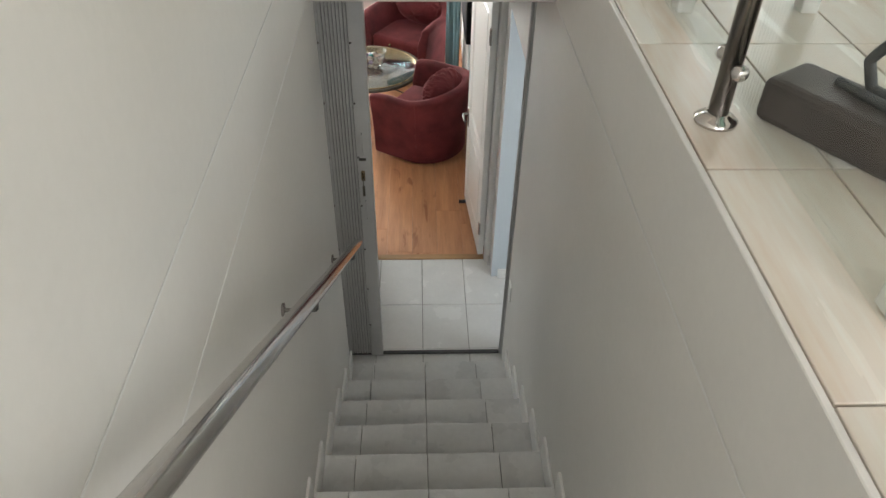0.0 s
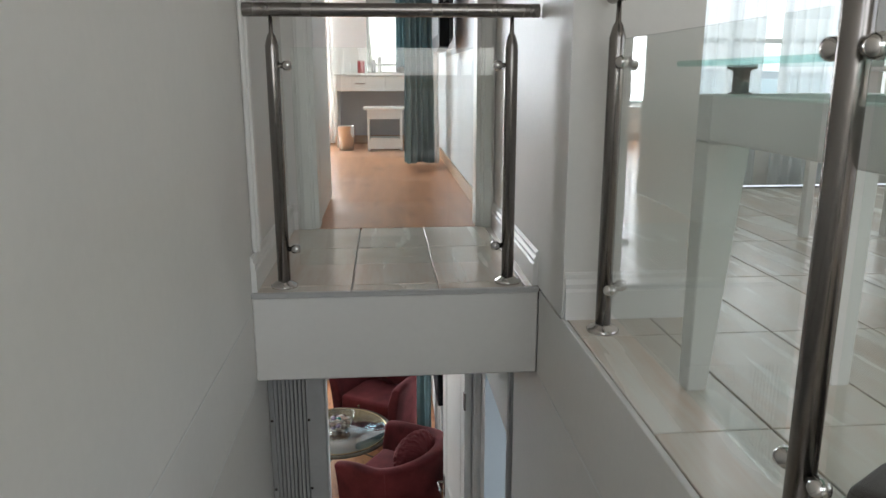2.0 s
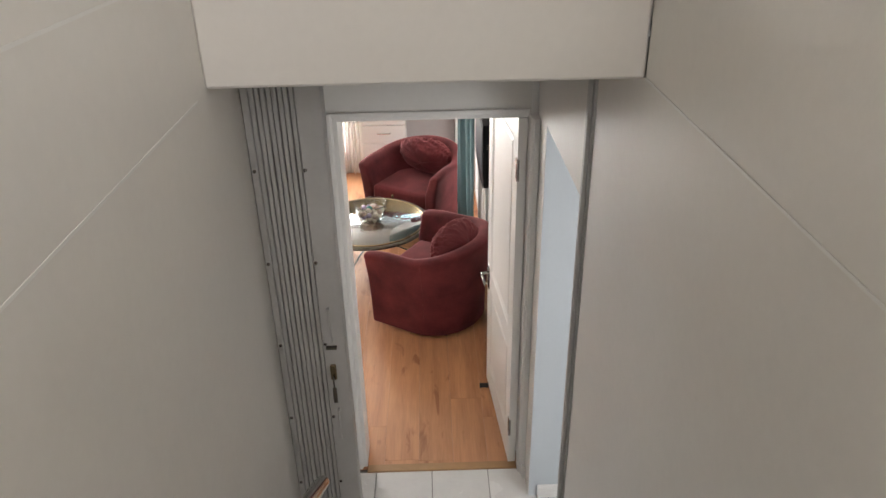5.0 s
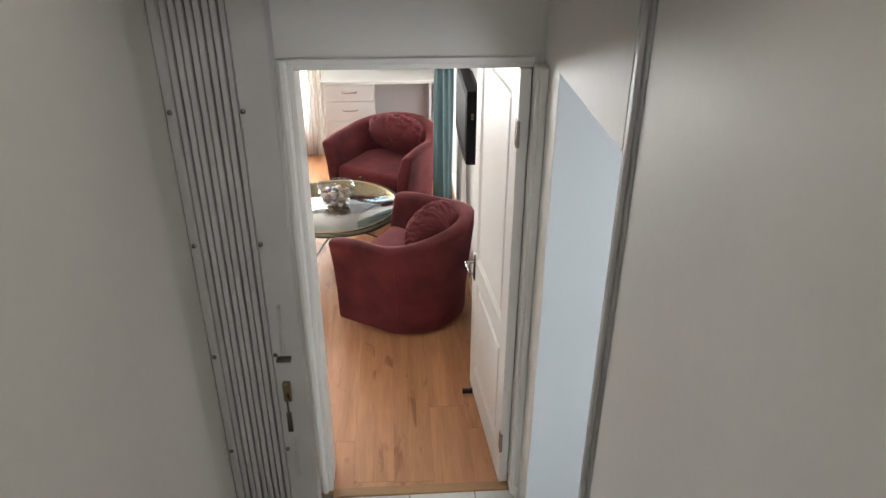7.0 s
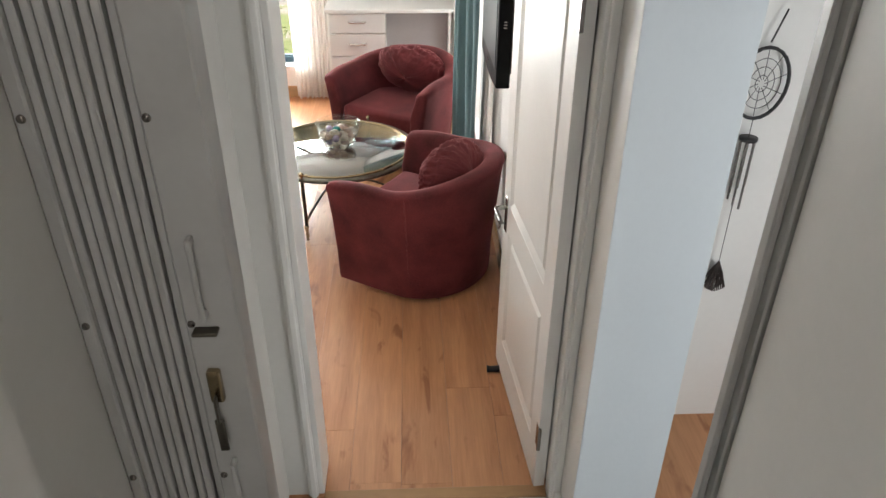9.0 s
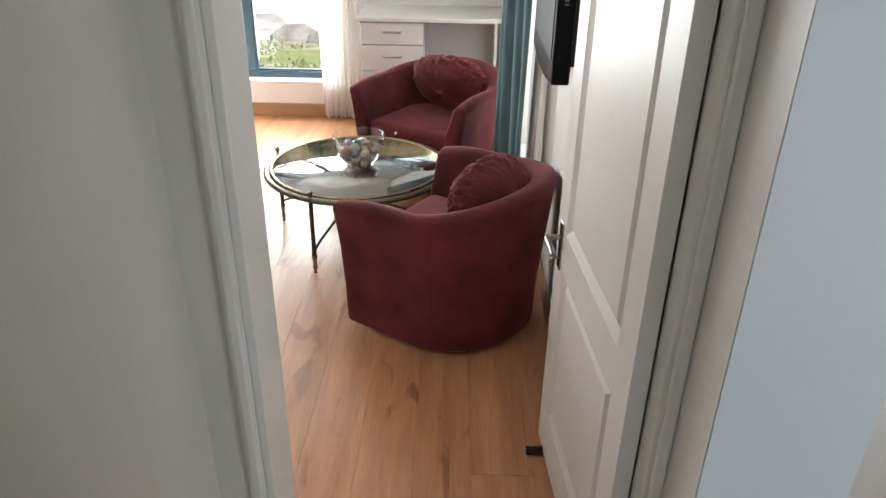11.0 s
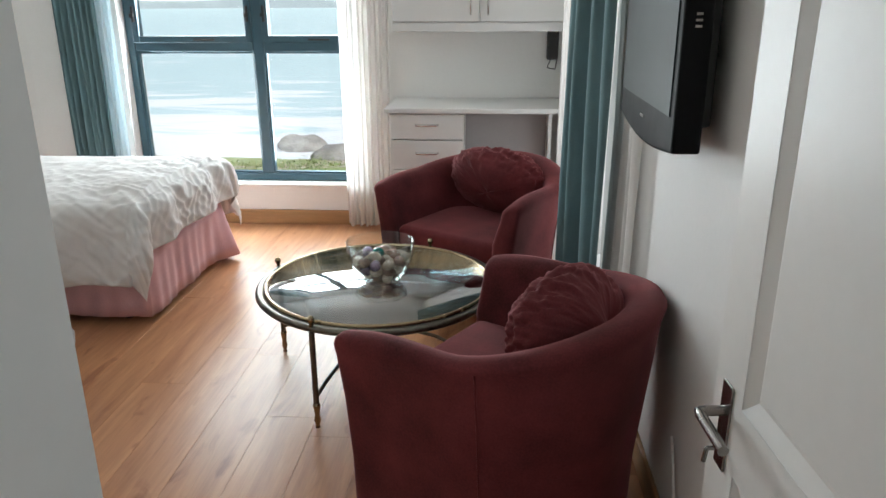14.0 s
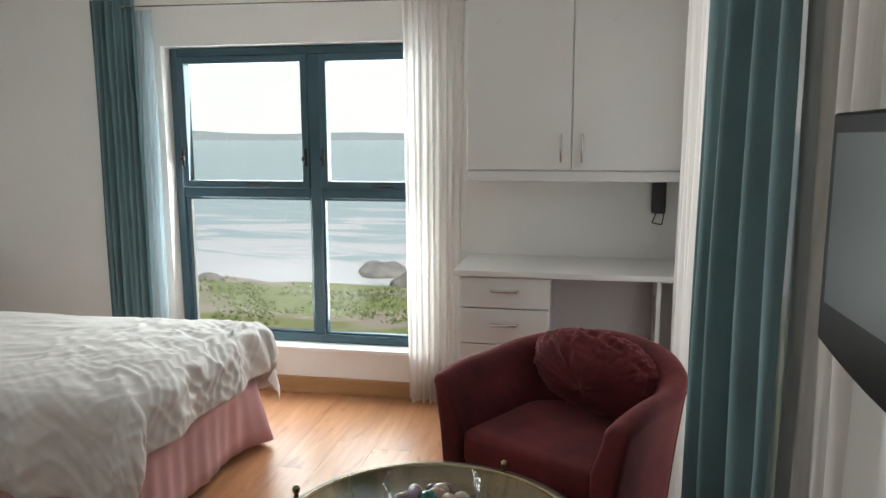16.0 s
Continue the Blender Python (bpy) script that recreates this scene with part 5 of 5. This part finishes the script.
# ---- outdoors ----
def terrain():
    def f(u, v):
        y = 9.6 + 60 * v ** 1.5
        x = (u - 0.5) * (60 + 2.6 * (y - 9))
        z = -2.1 - 0.178 * max(0, y - 17)
        z += noise.noise(Vector((x * 0.12, y * 0.12, 1))) * 0.7 + noise.noise(Vector((x * 0.5, y * 0.5, 2))) * 0.16
        return Vector((x, y, z))
    m = bpy.data.materials.new("coastal_scrub_and_sand")
    m.use_nodes = True
    n, l = m.node_tree.nodes, m.node_tree.links
    tc = n.new("ShaderNodeTexCoord")
    a, b = n.new("ShaderNodeTexNoise"), n.new("ShaderNodeTexNoise")
    a.inputs["Scale"].default_value, b.inputs["Scale"].default_value = 0.16, 3.0
    r, g = n.new("ShaderNodeValToRGB"), n.new("ShaderNodeValToRGB")
    for t in (a, b):
        l.new(tc.outputs["Object"], t.inputs["Vector"])
    g.color_ramp.elements[0].color, g.color_ramp.elements[1].color = (0.2, 0.27, 0.08, 1), (0.4, 0.44, 0.18, 1)
    l.new(b.outputs[0], g.inputs[0])
    r.color_ramp.elements[0].position, r.color_ramp.elements[1].position = 0.47, 0.55
    r.color_ramp.elements[0].color, r.color_ramp.elements[1].color = (0, 0, 0, 1), (1, 1, 1, 1)
    l.new(a.outputs[0], r.inputs[0])
    mx = n.new("ShaderNodeMix")
    mx.data_type = "RGBA"
    mx.inputs[7].default_value = (0.52, 0.45, 0.36, 1)
    l.new(r.outputs[0], mx.inputs[0]), l.new(g.outputs[0], mx.inputs[6])
    l.new(mx.outputs[2], n["Principled BSDF"].inputs["Base Color"])
    n["Principled BSDF"].inputs["Roughness"].default_value = 0.95
    ob = sheet("ground", f, 90, 90, m)
    return tagged(ob, "sandy coastal slope with green scrub", "ground", kind="structure")


def sea():
    m = bpy.data.materials.new("pale_sea_with_surf")
    m.use_nodes = True
    n, l = m.node_tree.nodes, m.node_tree.links
    tc, mp, a = n.new("ShaderNodeTexCoord"), n.new("ShaderNodeMapping"), n.new("ShaderNodeTexNoise")
    mp.inputs["Scale"].default_value = (0.06, 0.17, 1)
    a.inputs["Distortion"].default_value = 1.2
    a.inputs["Scale"].default_value, a.inputs["Detail"].default_value = 1.0, 7
    l.new(tc.outputs["Object"], mp.inputs[0]), l.new(mp.outputs[0], a.inputs["Vector"])
    sep, near = n.new("ShaderNodeSeparateXYZ"), n.new("ShaderNodeMapRange")
    l.new(tc.outputs["Object"], sep.inputs[0])
    near.inputs[1].default_value, near.inputs[2].default_value, near.inputs[3].default_value, near.inputs[4].default_value = 58, 110, 0.2, -0.13
    l.new(sep.outputs[1], near.inputs[0])
    s = n.new("ShaderNodeMath")
    l.new(a.outputs[0], s.inputs[0]), l.new(near.outputs[0], s.inputs[1])
    r = n.new("ShaderNodeValToRGB")
    r.color_ramp.elements[0].position, r.color_ramp.elements[1].position = 0.5, 0.6
    r.color_ramp.elements[0].color, r.color_ramp.elements[1].color = (0.54, 0.68, 0.70, 1), (0.85, 0.86, 0.87, 1)
    l.new(s.outputs[0], r.inputs[0]), l.new(r.outputs[0], n["Principled BSDF"].inputs["Base Color"])
    n["Principled BSDF"].inputs["Roughness"].default_value = 0.7
    n["Principled BSDF"].inputs["Specular IOR Level"].default_value = 0.15
    ob = mesh_object("sea", [(-4000, 30, -8.3), (4000, 30, -8.3), (4000, 4500, -8.3), (-4000, 4500, -8.3)], [(0, 1, 2, 3)], m)
    return tagged(ob, "pale grey-blue sea with white surf", "sea", kind="structure")


def rock(x, y, z, s, seed):
    def f(u, v):
        a, b = 2 * math.pi * u, math.pi * (v - 0.5)
        d = Vector((math.cos(a) * math.cos(b), math.sin(a) * math.cos(b), math.sin(b)))
        return d * s * (1 + 0.35 * noise.noise(d * 1.6 + Vector((seed, 0, 0)))) * 1.0
    ob = sheet("shore_rock", f, 26, 16, ROCK)
    ob.location = (x, y, z)
    ob.scale = (1.25, 1, 0.75)
    tagged(ob, "weathered grey granite boulder on the shore", "rock", group="shore rocks")


ROCK = material("weathered_granite", (0.38, 0.36, 0.33), 0.9, vary=0.2, scale=1.2, fine=9, bump=0.5)
terrain()
sea()
rr_ = random.Random(3)
for x, y, z, s in ((-4.6, 50, -7.4, 2.0), (-8.0, 48, -7.8, 1.0), (-10.5, 50, -8.0, 1.2), (-14, 55, -8.3, 1.3), (-19, 44, -7.6, 0.9), (-23, 46, -7.8, 1.2), (2, 54, -8.0, 1.8)):
    rock(x, y, z, s, rr_.uniform(0, 50))
# Distance haze over the hills is painted as a pale grey-blue base colour.
bd = sheet("backdrop", lambda u, v: Vector((-3000 + 6000 * u, 3300, -8.5 + v * (38 + 22 * noise.noise(Vector((u * 9, 0, 4)))))), 120, 3, material("far_hills_painted_haze", (0.5, 0.53, 0.55), 1.0, vary=0.03, scale=0.01, bump=0.0))
tagged(bd, "low hills across the bay, distance haze put into their colour", "backdrop", kind="structure")


def haze_backdrop():
    """Bright overcast sky far beyond the bay."""
    m = bpy.data.materials.new("overcast_sky")
    m.use_nodes = True
    n, l = m.node_tree.nodes, m.node_tree.links
    n.remove(n["Principled BSDF"])
    e, t, r = n.new("ShaderNodeEmission"), n.new("ShaderNodeTexNoise"), n.new("ShaderNodeValToRGB")
    t.inputs["Scale"].default_value = 0.002
    r.color_ramp.elements[0].color, r.color_ramp.elements[1].color = (0.9, 0.93, 0.95, 1), (1, 1, 1, 1)
    c = n.new("ShaderNodeTexCoord")
    l.new(c.outputs["Object"], t.inputs["Vector"]), l.new(t.outputs[0], r.inputs[0]), l.new(r.outputs[0], e.inputs[0])
    e.inputs[1].default_value = 1.7
    l.new(e.outputs[0], n["Material Output"].inputs[0])
    ob = sheet("backdrop_sky", lambda u, v: Vector((4400 * math.sin((u - 0.5) * 2.6), 4400 * math.cos((u - 0.5) * 2.6), -10 + 2500 * v)), 40, 4, m)
    tagged(ob, "bright overcast sky over the bay", "backdrop", kind="structure")


haze_backdrop()


def bushes():
    """Low coastal scrub: many small leaf blades in uneven clumps."""
    rnd = random.Random(8)
    verts, faces = [], []
    for c in range(150):
        y = 12 + 26 * rnd.random() ** 1.4
        x = -3.5 - (y - 5) * 0.30 + rnd.uniform(-1, 1) * (2 + y * 0.25)
        z = -2.1 - 0.178 * max(0, y - 17)
        z += noise.noise(Vector((x * 0.12, y * 0.12, 1))) * 0.7
        size = rnd.uniform(0.3, 0.8)
        for k in range(70):
            a, e, rad = rnd.uniform(0, 6.28), rnd.random(), rnd.random() ** 0.5
            p = Vector((x + size * 1.5 * rad * math.cos(a), y + size * 1.5 * rad * math.sin(a), z - 0.1 + size * 0.8 * e * (1 - rad * 0.7)))
            d = Vector((rnd.uniform(-1, 1), rnd.uniform(-1, 1), rnd.uniform(0.1, 1))) * 0.16
            w = Vector((rnd.uniform(-1, 1), rnd.uniform(-1, 1), rnd.uniform(-0.4, 0.4))) * 0.06
            i = len(verts)
            verts += [p - w, p + w, p + d]
            faces.append((i, i + 1, i + 2))
    ob = mesh_object("coastal_scrub", verts, faces, material("scrub_leaves", (0.29, 0.36, 0.14), 0.8, vary=0.15, scale=0.8, fine=6, bump=0.0))
    tagged(ob, "low green coastal scrub on the slope", "scrub", kind="stuff")


bushes()


# ---- floor pieces ----
def pieces(name, parent, xs, ys, z, th, mat, gap, bevel=0.0015):
    """Rectangular pieces between the lines xs and ys; equal sizes share a mesh."""
    cache = {}
    for xa, xb in zip(xs, xs[1:]):
        for ya, yb in zip(ys, ys[1:]):
            key = (round(xb - xa, 4), round(yb - ya, 4))
            if key not in cache:
                bm = bmesh.new()
                add_box(bm, -key[0] / 2 + gap, key[0] / 2 - gap, -key[1] / 2 + gap, key[1] / 2 - gap, -th, 0, bevel=bevel)
                me = bpy.data.meshes.new(name)
                bm.to_mesh(me)
                bm.free()
                me.materials.append(mat)
                cache[key] = me
            ob = new(name, cache[key])
            ob.parent = parent
            ob.matrix_parent_inverse = parent.matrix_basis.inverted()
            ob.location = ((xa + xb) / 2, (ya + yb) / 2, z)


def span(a, b, first, step):
    cuts = [a]
    c = first
    while c < b - 0.02:
        if c > a + 0.02:
            cuts.append(c)
        c += step
    return cuts + [b]


hall = bpy.data.objects["floor_hall_base"]
pieces("floor_tile", hall, span(-0.58, 0.72, -0.38, 0.305), [3.49, 3.765, 4.175, 4.657], 0.0, 0.011, HALL_TILE, 0.0018)
pieces("floor_tile", hall, span(0.72, 2.58, 0.84, 0.305), [3.49, 3.765, 4.175, 4.43], 0.0, 0.011, HALL_TILE, 0.0018)
upper = bpy.data.objects["floor_upper_base"]
pieces("floor_tile", upper, [0.451, 0.696, 0.99, 1.285, 1.58, 1.875, 2.17, 2.465, 2.76, 3.055, 3.35], span(-1.0, 5.32, 0.043, 0.548), FLOOR2, 0.011, BEIGE_TILE, 0.0024)
tagged(box("floor_upper_far", 3.352, 5.0, -1.0, 5.45, FLOOR2 - 0.011, FLOOR2, BEIGE_TILE, bevel=0), "cream tiled floor", "floor", kind="structure")
slab = bpy.data.objects["landing_slab"]
pieces("floor_tile", slab, [XL + 0.002, -0.19, 0.10, 0.392, XR - 0.002], [SLAB_Y + 0.014, 3.345, 3.893, 4.30], FLOOR2, 0.011, BEIGE_TILE, 0.0024)
under = bpy.data.objects["floor_bedroom_base"]
rnd_ = random.Random(2)
px = BX0
while px < BX1 - 0.01:
    nx = min(px + 0.193, BX1)
    pieces("laminate_plank", under, [px, nx], span(4.686, BY1, 4.7 + rnd_.uniform(0, 1.2), 1.28), 0.0, 0.010, LAMINATE, 0.0004, bevel=0.0006)
    px = nx
